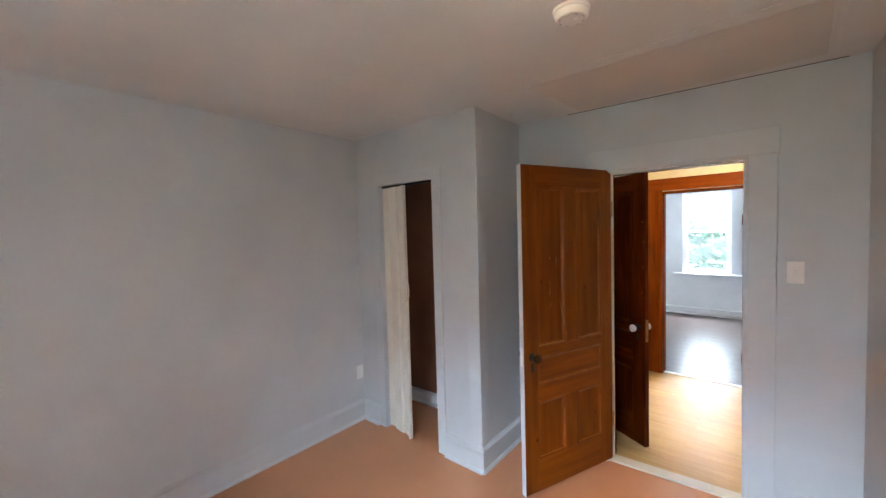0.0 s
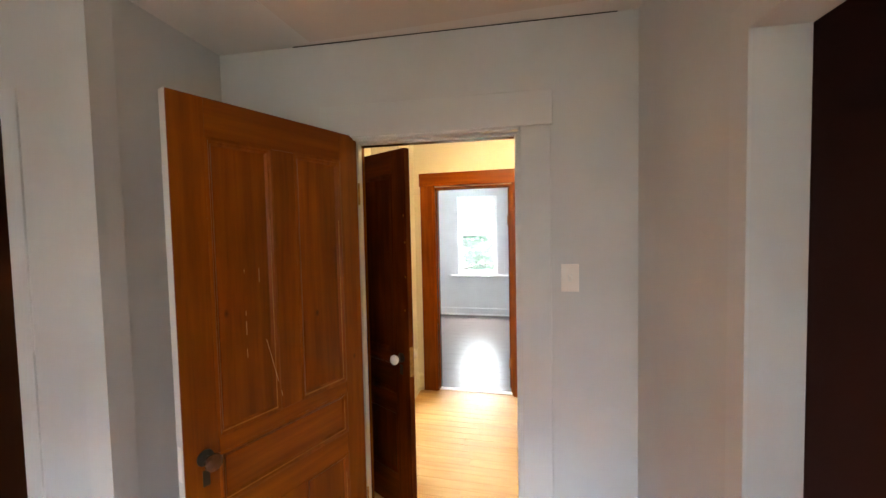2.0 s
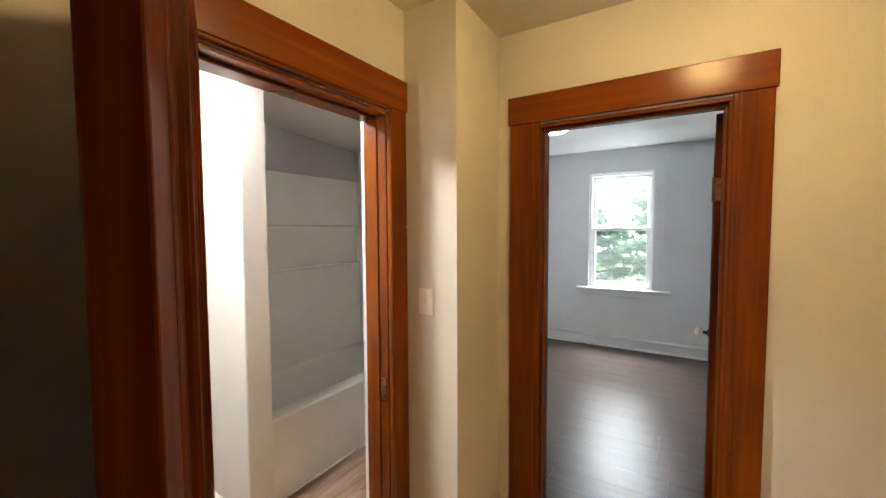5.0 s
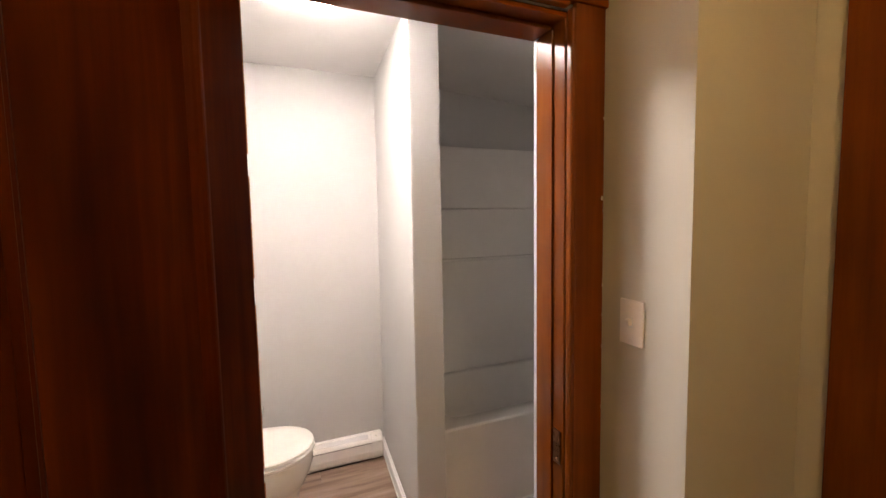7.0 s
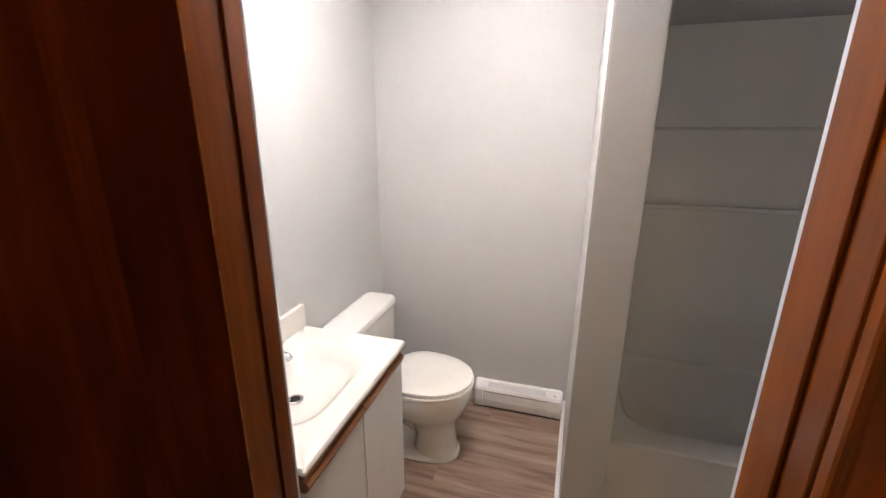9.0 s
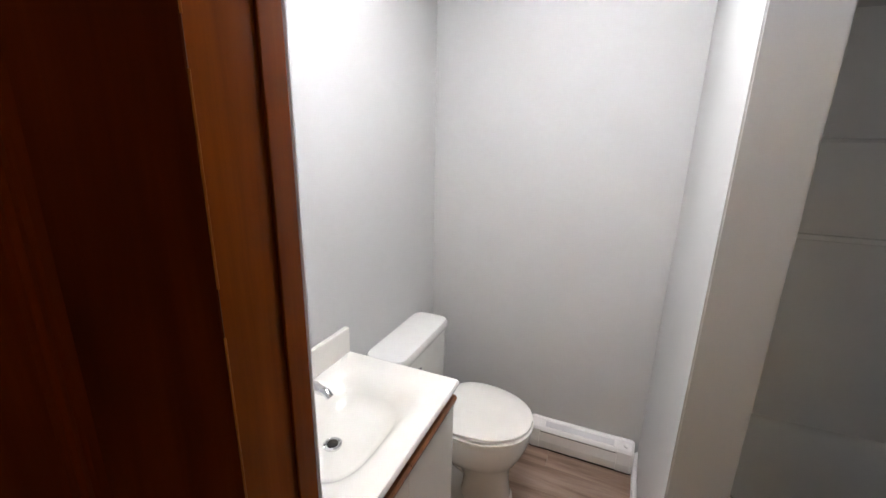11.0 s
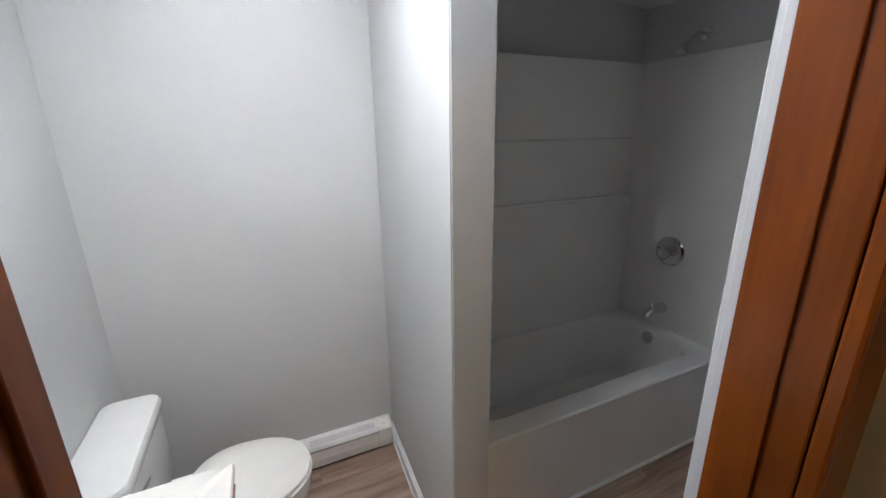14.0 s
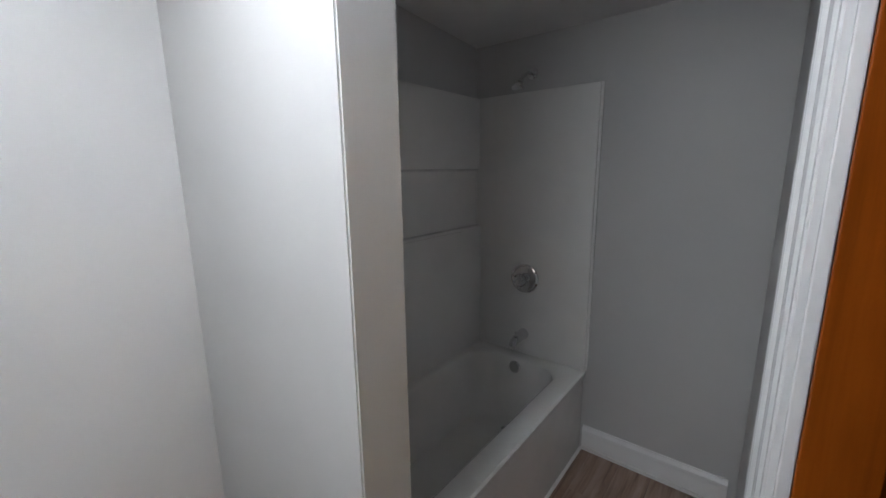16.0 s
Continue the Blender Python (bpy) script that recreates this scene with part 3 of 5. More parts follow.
# moulded casing: place across the wall and depth
CASING_C = [(1.425, 0.0), (1.425, 0.008), (1.428, 0.011), (1.440, 0.012), (1.446, 0.016), (1.462, 0.018), (1.474, 0.018), (1.482, 0.023), (1.488, 0.025), (1.497, 0.025), (1.501, 0.022), (1.501, 0.0)]
jamb_set("door_casing_bathroom_inside", "white painted casing on the bathroom side of the doorway", [
    ("casing", slab(bmesh.new(), [(XI - 0.0065 - o, y) for y, o in CASING_C], 0.0, 1.965), M_TRIM_C),
    ("casing", bb(XI - 0.016, XI - 0.0065, 0.560, 0.636, 0.0, 1.965, r=0.004), M_TRIM_C),
    ("return", bb(XI - 0.0062, XI + 0.0085, 1.4212, 1.4368, 0.0, 1.9595, r=0.002), M_TRIM_C),
    ("head_casing", bb(XI - 0.036, XI - 0.0065, 0.560, 1.500, 1.9655, 2.045, r=0.008), M_TRIM_C),
])

# far doorway
YN = 1.985
jamb_set("door_frame_far_room", "varnished fir jambs and casing of the far room's doorway", [
    ("casing", bb(-1.046, -0.902, YN - 0.020, YN - 0.0005, 0.0, 1.986), M_CASE_V),
    ("bead", bb(-0.9300, -0.9175, YN - 0.0255, YN - 0.0205, 0.0, 1.986, r=0.0024), M_CASE_V),
    ("casing", bb(-0.178, -0.058, YN - 0.020, YN - 0.0005, 0.0, 1.986), M_CASE_V),
    ("bead", bb(-0.1620, -0.1495, YN - 0.0255, YN - 0.0205, 0.0, 1.986, r=0.0024), M_CASE_V),
    ("head_casing", bb(-1.054, -0.050, YN - 0.026, YN - 0.0005, 1.9865, 2.114), M_CASE_H),
    ("jamb", bb(-0.9045, -0.899, YN, YN + 0.13, 0.0, 1.965, r=0.001), M_CASE_V),
    ("jamb", bb(-0.190, -0.175, YN, YN + 0.13, 0.0, 1.965), M_CASE_V),
    ("head", bb(-0.905, -0.175, YN, YN + 0.13, 1.965, 1.980), M_CASE_H),
    ("stop", bb(-0.899, -0.892, YN + 0.035, YN + 0.085, 0.012, 1.953, r=0.002), M_CASE_V),
    ("stop", bb(-0.202, -0.190, YN + 0.035, YN + 0.085, 0.012, 1.953), M_CASE_V),
    ("stop", bb(-0.899, -0.190, YN + 0.035, YN + 0.085, 1.953, 1.965), M_CASE_H),
    ("threshold_strip", bb(-0.898, -0.192, YN + 0.02, YN + 0.075, 0.0005, 0.008), M_WHITE_TRIM),
])

# ---- large structure: far room ----
bm = slab(bmesh.new(), [(XW + 0.001, 2.021), (1.7, 2.021), (1.7, 5.66), (-3.0, 5.66), (-3.0, 2.951), (XW + 0.001, 2.951)], -0.12, -0.010)
floor_b = structure("floor_far_room", bm, M_JOINT_SHADE, "dark brown laminate plank floor", "floor")
bm = slab(bmesh.new(), [(XW - 0.124, 2.052), (1.7, 2.052), (1.7, 5.66), (-2.9, 5.66), (-2.9, 2.94), (XW - 0.124, 2.94)], ZB, ZB + 0.1)
structure("ceiling_far_room", bm, M_CEIL_B, "white ceiling of the far room", "ceiling")
YB = 5.47
bm = wall(bmesh.new(), (-2.75, YB), (1.6, YB), 0.16, 0, ZB, [(2.75 - 1.405, 2.75 - 0.675, 0.74, 2.175)])
structure("wall_north_far_room", bm, M_WALL_B, "pale grey wall with a double-hung window", "wall")
bm = wall(bmesh.new(), (-2.65, 2.931), (-2.65, YB - 0.002), 0.1, 0, ZB)
structure("wall_west_far_room", bm, M_WALL_B, "pale grey painted wall", "wall")
bm = wall(bmesh.new(), (1.5, YB - 0.002), (1.5, 2.115), 0.1, 0, ZB)
structure("wall_east_far_room", bm, M_WALL_B, "pale grey painted wall", "wall")
bm = wall(bmesh.new(), (XW + 0.003, 2.117), (-0.92, 2.117), 0.004, 0, ZB)
wall(bm, (-2.64, 2.9315), (XW + 0.002, 2.9315), 0.004, 0, ZB)
wall(bm, (XW + 0.0015, 2.118), (XW + 0.0015, 2.934), -0.004, 0, ZB)
wall(bm, (-0.16, 2.117), (1.49, 2.117), 0.004, 0, ZB)
wall(bm, (-0.92, 2.117), (-0.16, 2.117), 0.004, 1.99, ZB)
structure("wall_south_far_room", bm, M_WALL_B, "pale grey painted wall round the doorway", "wall")
bm = bmesh.new()
run(bm, (-2.65, YB), (1.5, YB), base_profile(0.135, 0.018, 0.02))
structure("baseboard_far_room", bm, M_WALL_B, "pale grey baseboard in the far room", "baseboard")
bm = bmesh.new()
run(bm, (-2.65, YB - 0.037), (1.5, YB - 0.037), [(0, 0), (0.014, 0), (0.012, 0.012), (0, 0.018)])
structure("trim_shoe_far_room", bm, M_WHITE_TRIM, "white shoe moulding along the far room's baseboard", "shoe moulding")

win_b = thing("window_2", "white vinyl double-hung window looking on a leafy tree", "window", (-1.04, YB + 0.06, 0.74), kind="structure")
fx0, fx1, fz0, fz1 = -1.402, -0.678, 0.744, 2.172
for b in ((fx0, fx0 + 0.03, fz0, fz1), (fx1 - 0.03, fx1, fz0, fz1), (fx0 + 0.03, fx1 - 0.03, fz1 - 0.03, fz1), (fx0 + 0.03, fx1 - 0.03, fz0, fz0 + 0.03)):
    part("window_frame", bevelled(b[0], b[1], YB + 0.02, YB + 0.12, b[2], b[3], 0.003), M_VINYLWIN, win_b)


def sash(x0, x1, z0, z1, y, label):
    r = 0.04
    s = part("sash", bevelled(x0, x1, y, y + 0.03, z0, z0 + r, 0.004), M_VINYLWIN, win_b, label)
    for b in ((x0, x1, z1 - r, z1), (x0, x0 + r, z0 + r, z1 - r), (x1 - r, x1, z0 + r, z1 - r)):
        part("rail", bevelled(b[0], b[1], y, y + 0.03, b[2], b[3], 0.004), M_VINYLWIN, s)
    p = part("pane", box(bmesh.new(), x0 + r - 0.004, x1 - r + 0.004, y + 0.013, y + 0.017, z0 + r - 0.004, z1 - r + 0.004), M_GLASS, s)
    p.visible_shadow = False


sash(fx0 + 0.031, fx1 - 0.031, fz0 + 0.031, 1.492, YB + 0.035, "lower sash")
sash(fx0 + 0.031, fx1 - 0.031, 1.462, fz1 - 0.031, YB + 0.072, "upper sash")
part("sash_lock", bevelled(-1.07, -1.01, YB + 0.022, YB + 0.034, 1.488, 1.500, 0.003), M_VINYLWIN, win_b)
bm = bmesh.new()
casing_boards(bm, lambda x, out: (x, YB - out), -1.405, -0.675, 2.175, 0.12, 0.014, 2.30, 0.004)
for v in bm.verts:
    if v.co.z < 0.5:
        v.co.z = 0.741
structure("trim_window_far_room", bm, M_WALL_B, "flat casing painted pale grey round the window", "window casing")
part("window_sill", bevelled(-1.545, -0.475, YB - 0.045, YB + 0.019, 0.715, 0.740, 0.006), M_VINYLWIN, win_b)
part("apron", bevelled(-1.520, -0.500, YB - 0.014, YB - 0.0005, 0.64, 0.714, 0.003), M_WALL_B, win_b)

# ---- large structure: bathroom ----
XF, YS, YNB = -2.888, 0.203, 2.822
bm = slab(bmesh.new(), [(-3.0, 0.1), (-1.362, 0.1), (-1.362, 2.95), (-3.0, 2.95)], -0.12, -0.010)
floor_c = structure("floor_bathroom", bm, M_JOINT_SHADE, "grey-brown wood-look laminate floor", "floor")
bm = wall(bmesh.new(), (XF, 2.95), (XF, 0.1), -0.1, 0, 2.42)
structure("wall_west_bathroom", bm, M_WALL_C, "smooth light grey bathroom wall", "wall")
bm = wall(bmesh.new(), (XF + 0.001, YS), (-1.487, YS), -0.1, 0, 2.42)
structure("wall_south_bathroom", bm, M_WALL_C, "smooth light grey bathroom wall behind the vanity", "wall")
bm = wall(bmesh.new(), (-1.487, YNB), (XF + 0.001, YNB), -0.105, 0, 2.42)
structure("wall_north_bathroom", bm, M_WALL_C, "smooth grey wall at the end of the tub", "wall")
bm = wall(bmesh.new(), (XI - 0.006, YNB - 0.001), (XI - 0.006, YS + 0.001), 0.0055, 0, 2.42, [(YNB - 0.001 - 1.4385, YNB - 0.001 - 0.6215, 0, 1.976)])
structure("wall_east_bathroom", bm, M_WALL_C, "smooth grey wall round the bathroom doorway", "wall")
bm = slab(bmesh.new(), [(XF + 0.001, 1.268), (-2.063, 1.227), (-2.063, 1.357), (XF + 0.001, 1.360)], 0, 2.30)
bmesh.ops.bevel(bm, geom=[e for e in bm.edges if abs(e.verts[0].co.x + 2.063) < 1e-4 and abs(e.verts[1].co.x + 2.063) < 1e-4 and abs(e.verts[0].co.z - e.verts[1].co.z) > 1], offset=0.004, segments=2, affect="EDGES")
structure("wall_partition_bathroom", bm, M_WALL_C, "short partition wall between toilet and bathtub", "wall")
bm = bmesh.new()
loft(bm, [[(XF - 0.01, 0.15, ZC), (XF - 0.01, 1.32, ZC), (XF - 0.01, 2.9, 2.185), (XF - 0.01, 2.9, 2.48), (XF - 0.01, 0.15, 2.48)],
          [(-1.488, 0.15, ZC), (-1.488, 1.32, ZC), (-1.488, 2.9, 2.185), (-1.488, 2.9, 2.48), (-1.488, 0.15, 2.48)]])
structure("ceiling_bathroom", bm, M_CEIL_C, "off-white bathroom ceiling, lower over the tub", "ceiling")
bm = bmesh.new()
cp = base_profile(0.145, 0.014, 0.0)
run(bm, (XF, 1.268), (-2.049, 1.226), [(o * 0.8, z * 0.72) for o, z in cp])
run(bm, (-2.176, YNB), (-1.523, YNB), cp)
structure("baseboard_bathroom", bm, M_WHITE_TRIM, "white moulded baseboard in the bathroom", "baseboard")

# ---- doors ----
def panel_door(name, label, hinge, angle, width, height, t, mv, mh, z0, edge=None, worn=None):
    """A five-panel door. hinge: the hinge corner in plan; angle: degrees of its length from +x; its thickness lies to the left."""
    root = thing(name, label, "door", (hinge[0], hinge[1], z0))
    m = Matrix.Translation((hinge[0], hinge[1], z0)) @ Matrix.Rotation(radians(angle), 4, "Z")
    sw, mw = 0.108, 0.100
    rails = ((0, 0.20), (0.555, 0.655), (0.83, 0.885), (height - 0.125, height))
    for x0, x1 in ((0, sw), (width - sw, width)):
        part("stile", bevelled(x0, x1, 0, t, 0, height, 0.003, m), mv, root)
    for a, b in rails:
        part("rail", bevelled(sw + 0.0003, width - sw - 0.0003, 0.0004, t - 0.0004, a, b, 0.0015, m), mh, root)
    mid = width / 2
    fields = []
    for za, zb in ((0.20, 0.555), (0.885, height - 0.125)):
        part("mullion", bevelled(mid - mw / 2, mid + mw / 2, 0.0004, t - 0.0004, za + 0.0003, zb - 0.0003, 0.0015, m), mv, root)
        fields += [(sw, mid - mw / 2, za, zb), (mid + mw / 2, width - sw, za, zb)]
    fields.append((sw, width - sw, 0.655, 0.83))
    for x0, x1, za, zb in fields:
        wide = x1 - x0 > zb - za
        p = part("panel", box(bmesh.new(), x0 + 0.0005, x1 - 0.0005, 0.012, t - 0.012, za + 0.0005, zb - 0.0005, m), mh if wide else mv, root)
        for y0, y1 in ((-0.0022, 0.0118), (t + 0.0022, t - 0.0118)):
            bm = bmesh.new()
            w = 0.022
            rings = []
            for o, y in ((0.0004, y1), (-0.004, y0 + (y1 - y0) * 0.13), (0.002, y0), (0.006, y0), (0.010, y0 + (y1 - y0) * 0.35), (0.015, y0 + (y1 - y0) * 0.45), (w, y1)):
                rings.append([m @ Vector(q) for q in ((x0 + o, y, za + o), (x1 - o, y, za + o), (x1 - o, y, zb - o), (x0 + o, y, zb - o))])
            loft(bm, rings, False, False, True)
            part("moulding", bm, mv, p)
            if worn and y0 > 0:
                # pale strips on the lower and the latch-side edges: rubbed wood and painted-in highlights
                part("rubbed_edge", bevelled(x0 + 0.010, x1 - 0.012, y0 - 0.0068, y0 - 0.0042, za + 0.0105, za + 0.0150, 0.0008, m), worn, p)
                part("rubbed_edge", bevelled(x0 + 0.0115, x0 + 0.0145, y0 - 0.0068, y0 - 0.0044, za + 0.016, za + 0.016 + (zb - za) * 0.72, 0.0008, m), worn, p)
    if edge:
        part("painted_edge", bevelled(width + 0.0003, width + 0.002, 0.001, t - 0.001, 0.0, height, 0.0005, m), edge, root, "edge painted grey-white")
    return root, m


def knob(root, m, x, z, side, t, mat_knob, mat_rose, label, profile=None):
    """A door knob on one face: side -1 is the face at y = 0, +1 the face at y = t."""
    y = 0 if side < 0 else t
    km = m @ Matrix.Translation((x, y, z)) @ Matrix.Rotation(radians(90 if side < 0 else -90), 4, "X")
    rose = part("rose", lathe([(0.0, 0.0), (0.026, 0.0), (0.026, 0.003), (0.018, 0.008), (0.010, 0.010), (0.009, 0.03), (0.0, 0.03)], km), mat_rose, root, smooth=True)
    part("knob", lathe(profile or [(0.0, 0.028), (0.012, 0.029), (0.021, 0.036), (0.027, 0.047), (0.026, 0.057), (0.017, 0.065), (0.0, 0.067)], km), mat_knob, root, label, smooth=True)
    return rose


def keyhole(root, m, x, z, side, t, mat_):
    y0, y1 = (-0.0035, -0.0005) if side < 0 else (t + 0.0005, t + 0.0035)
    part("escutcheon", bevelled(x - 0.011, x + 0.011, y0, y1, z - 0.026, z + 0.026, 0.001, m), mat_, root)


def hinge_plate(root, m, z, t, mat_, back=False):
    part("hinge", bevelled(-0.003, -0.0004, 0.004, t - 0.004, z - 0.045, z + 0.045, 0.0008, m), mat_, root)
    part("hinge_pin", lathe([(0.0, -0.05), (0.005, -0.05), (0.005, 0.05), (0.0, 0.05)], m @ Matrix.Translation((-0.004, -0.003 if back else t + 0.003, z)), 10), mat_, root, smooth=True)


TD = 0.036
ha = Vector((-0.738, -0.022))
fa = Vector((-0.984, -0.762))
ang_a = math.degrees(math.atan2(fa.y - ha.y, fa.x - ha.x))
wid_a = (fa - ha).length
m_shift = Matrix.Rotation(radians(ang_a), 2) @ Vector((0, -TD))
door_a, m_a = panel_door("door_1", "orange-brown stained five-panel wooden door standing open, scratched", (ha.x + m_shift.x, ha.y + m_shift.y), ang_a, wid_a, 1.98, TD, M_DOOR_V, M_DOOR_H, 0.020, M_TRIM_A, M_DOOR_WORN_LIT)
for side in (-1, 1):
    knob(door_a, m_a, wid_a - 0.062, 0.84, side, TD, M_MINERAL, M_BLACKHW, "glossy dark brown mineral knob on a black rose")
    keyhole(door_a, m_a, wid_a - 0.062, 0.775, side, TD, M_BLACKHW)
part("latch_plate", bevelled(wid_a + 0.002, wid_a + 0.0035, 0.008, 0.028, 0.79, 0.90, 0.0006, m_a), M_WHITE_TRIM, door_a)
for z in (0.28, 1.72):
    hinge_plate(door_a, m_a, z, TD, M_BRASS)
# pale scratches on the door's face
for x, z, l, tilt in ((0.46, 1.05, 0.24, 14), (0.555, 1.42, 0.012, 0), (0.555, 1.27, 0.02, 0), (0.555, 1.22, 0.05, 0), (0.555, 1.13, 0.03, 0), (0.50, 1.40, 0.05, 0)):
    sm = m_a @ Matrix.Translation((x, TD, z)) @ Matrix.Rotation(radians(tilt), 4, "Y")
    inside = abs(x - wid_a / 2) < 0.0525 or l > 0.2
    y = 0.0002 if inside else -0.0118
    part("scratch", bevelled(-0.0007, 0.0007, y, y + 0.0004, -l / 2, l / 2, 0.0001, sm), M_SCRATCH, door_a, "pale scratch")

hb, fb = Vector((-1.348, 0.655)), Vector((-0.603, 0.245))
ang_b = math.degrees(math.atan2(fb.y - hb.y, fb.x - hb.x))
wid_b = (fb - hb).length
nb = Matrix.Rotation(radians(ang_b), 2) @ Vector((0, 1))
door_b, m_b = panel_door("door_2", "dark red-brown stained panel door swung open into the hall", (hb.x, hb.y), ang_b, wid_b, 1.975, TD, M_BDOOR_V, M_BDOOR_H, 0.022)
for side in (-1, 1):
    knob(door_b, m_b, wid_b - 0.060, 0.865, side, TD, M_PORCELAIN, M_BLACKHW, "white porcelain knob on a black rose")
    keyhole(door_b, m_b, wid_b - 0.060, 0.80, side, TD, M_BLACKHW)
part("latch_plate", bevelled(wid_b + 0.0004, wid_b + 0.0022, 0.006, 0.030, 0.77, 0.93, 0.0006, m_b), M_BRASS, door_b, "worn brass latch plate")
for z in (0.25, 1.70):
    hinge_plate(door_b, m_b, z, TD, M_BRASS, True)
for z0_, z1_ in ((0.05, 0.42), (0.46, 0.93), (0.96, 1.28), (1.33, 1.52), (1.56, 1.93)):
    part("rubbed_edge", bevelled(-0.0006, 0.0016, TD - 0.0010, TD + 0.0006, z0_, z1_, 0.0004, m_b), M_DOOR_WORN_LIT, door_b, "pale rubbed corner")
for x, z in ((0.01, 1.30), (0.02, 1.12), (0.008, 1.48), (0.015, 1.62)):
    part("chip", bevelled(wid_b - x - 0.004, wid_b - x + 0.001, -0.0008, -0.0001, z, z + 0.010, 0.0002, m_b), M_DOOR_WORN_LIT, door_b, "pale chip")

door_c, m_c = panel_door("door_3", "dark stained panel door standing open in the far room", (-0.186, 2.128), 88.0, 0.715, 1.945, TD, M_BDOOR_V, M_BDOOR_H, 0.012)
for side in (-1, 1):
    knob(door_c, m_c, 0.655, 0.90, side, TD, M_PORCELAIN, M_BLACKHW, "white porcelain knob")
for z in (0.25, 1.64):
    hinge_plate(door_c, m_c, z, TD, M_BRONZE)

# folded accordion door of the closet
acc = thing("accordion_door", "cream vinyl accordion door folded to one side of the closet", "folding door", (-2.25, -0.68, 0.02))
pts = [(-2.332 + 0.017 * k, -0.668 - 0.026 * (k % 2)) for k in range(6)] + [(-2.236, -0.704), (-2.140, -0.716), (-2.128, -0.704)]
for a, b in zip(pts, pts[1:]):
    a, b = Vector(a), Vector(b)
    q = b - (b - a) * 0.02
    part("fold", wall(bmesh.new(), (a.x, a.y), (q.x, q.y), 0.005, 0.015, 1.980), M_VINYL, acc)
part("lead_leaf", wall(bmesh.new(), (-2.127, -0.704), (-2.040, -0.726), 0.006, 0.015, 1.980), M_VINYL, acc)
part("lead_post", bevelled(-2.044, -2.024, -0.742, -0.710, 0.008, 1.981, 0.004), M_VINYL, acc)
# track blackened so that its colour gives the shade under the doorway's head
part("track", bevelled(-2.332, -1.745, -0.690, -0.668, 1.984, 1.999, 0.002), M_BLACKHW, acc, "top track, coloured black as the shade under the head")
part("handle", tube([(-2.030, -0.740, 1.105), (-2.000, -0.752, 1.112), (-1.978, -0.760, 1.140), (-1.974, -0.761, 1.180), (-1.978, -0.760, 1.220), (-2.000, -0.752, 1.248), (-2.030, -0.740, 1.255)], 0.010, 10), M_VINYL, acc, "looped pull handle", smooth=True)


# ---- switches, outlets, detectors, lamps ----
def wall_plate(name, label, m, kind_, mat_=None):
    """A plate at m: local x along the wall, y out of it, z up."""
    mat_ = mat_ or M_PLATE
    t = thing(name, label, name.replace("_", " "), m.translation)
    part("plate", bevelled(-0.036, 0.036, 0.0, 0.006, -0.058, 0.058, 0.003, m), mat_, t)
    if kind_ == "switch":
        part("toggle", bevelled(-0.005, 0.005, 0.006, 0.019, -0.004, 0.014, 0.002, m @ Matrix.Rotation(radians(-14), 4, "X")), mat_, t)
        part("toggle_slot", bevelled(-0.008, 0.008, 0.0062, 0.0072, -0.014, 0.014, 0.0004, m), M_WHITEPLAS, t)
        for z in (-0.042, 0.042):
            part("screw", lathe([(0, 0.006), (0.003, 0.006), (0.003, 0.0075), (0, 0.008)], m @ Matrix.Translation((0, 0, z)) @ Matrix.Rotation(radians(-90), 4, "X"), 10), M_PLATE, t)
    else:
        for z in (-0.02, 0.02):
            part("socket", bevelled(-0.015, 0.015, 0.0062, 0.0078, z - 0.013, z + 0.013, 0.0006, m), M_WHITEPLAS, t)
    return t


ang_w = math.atan2(-dA.y, -dA.x)
wall_plate("light_switch", "ivory toggle switch plate on the bedroom wall", Matrix.Translation((*on_a(0.194, 0.0005), 1.357)) @ Matrix.Rotation(ang_w + math.pi, 4, "Z"), "switch")
wall_plate("light_switch", "ivory toggle switch plate on the boxed-out hall wall", Matrix.Translation((-1.250, 1.5465, 1.190)) @ Matrix.Rotation(math.pi, 4, "Z"), "switch")
dW = Vector(A3) - Vector(A4)
out_w = Vector(A3) + (Vector(A4) - Vector(A3)) * (0.045 / dW.length)
wall_plate("wall_outlet", "white outlet plate low on the bedroom wall", Matrix.Translation((out_w.x + 0.0005, out_w.y, 0.42)) @ Matrix.Rotation(math.atan2(dW.y, dW.x) - math.pi, 4, "Z"), "outlet", M_WHITEPLAS)


def smoke_alarm(at, label, r=0.065):
    t = thing("smoke_alarm", label, "smoke alarm", at)
    m = Matrix.Translation(at) @ Matrix.Rotation(math.pi, 4, "X")
    part("base", lathe([(0, 0.0005), (r, 0.0005), (r, 0.010), (r * 0.96, 0.013), (0, 0.013)], m, 32), M_WHITEPLAS, t, smooth=True)
    part("cover", lathe([(0, 0.0132), (r * 0.92, 0.0132), (r * 0.90, 0.028), (r * 0.78, 0.037), (r * 0.45, 0.040), (0, 0.040)], m, 32), M_WHITEPLAS, t, smooth=True)
    for k in range(8):
        a = 2 * math.pi * k / 8
        part("vent", bevelled(-0.008, 0.008, r * 0.62, r * 0.70, 0.0375, 0.0405, 0.0006, m @ Matrix.Rotation(a, 4, "Z")), M_GRILLE, t)
    part("test_button", lathe([(0, 0.040), (0.010, 0.040), (0.009, 0.0425), (0, 0.043)], m @ Matrix.Translation((r * 0.3, 0, 0)), 16), M_PLATE, t, smooth=True)


smoke_alarm((-0.408, -1.345, ZA), "round white smoke alarm on the bedroom ceiling", 0.066)
smoke_alarm((-0.917, 1.115, ZH + 0.002), "round white smoke alarm on the hall ceiling", 0.062)


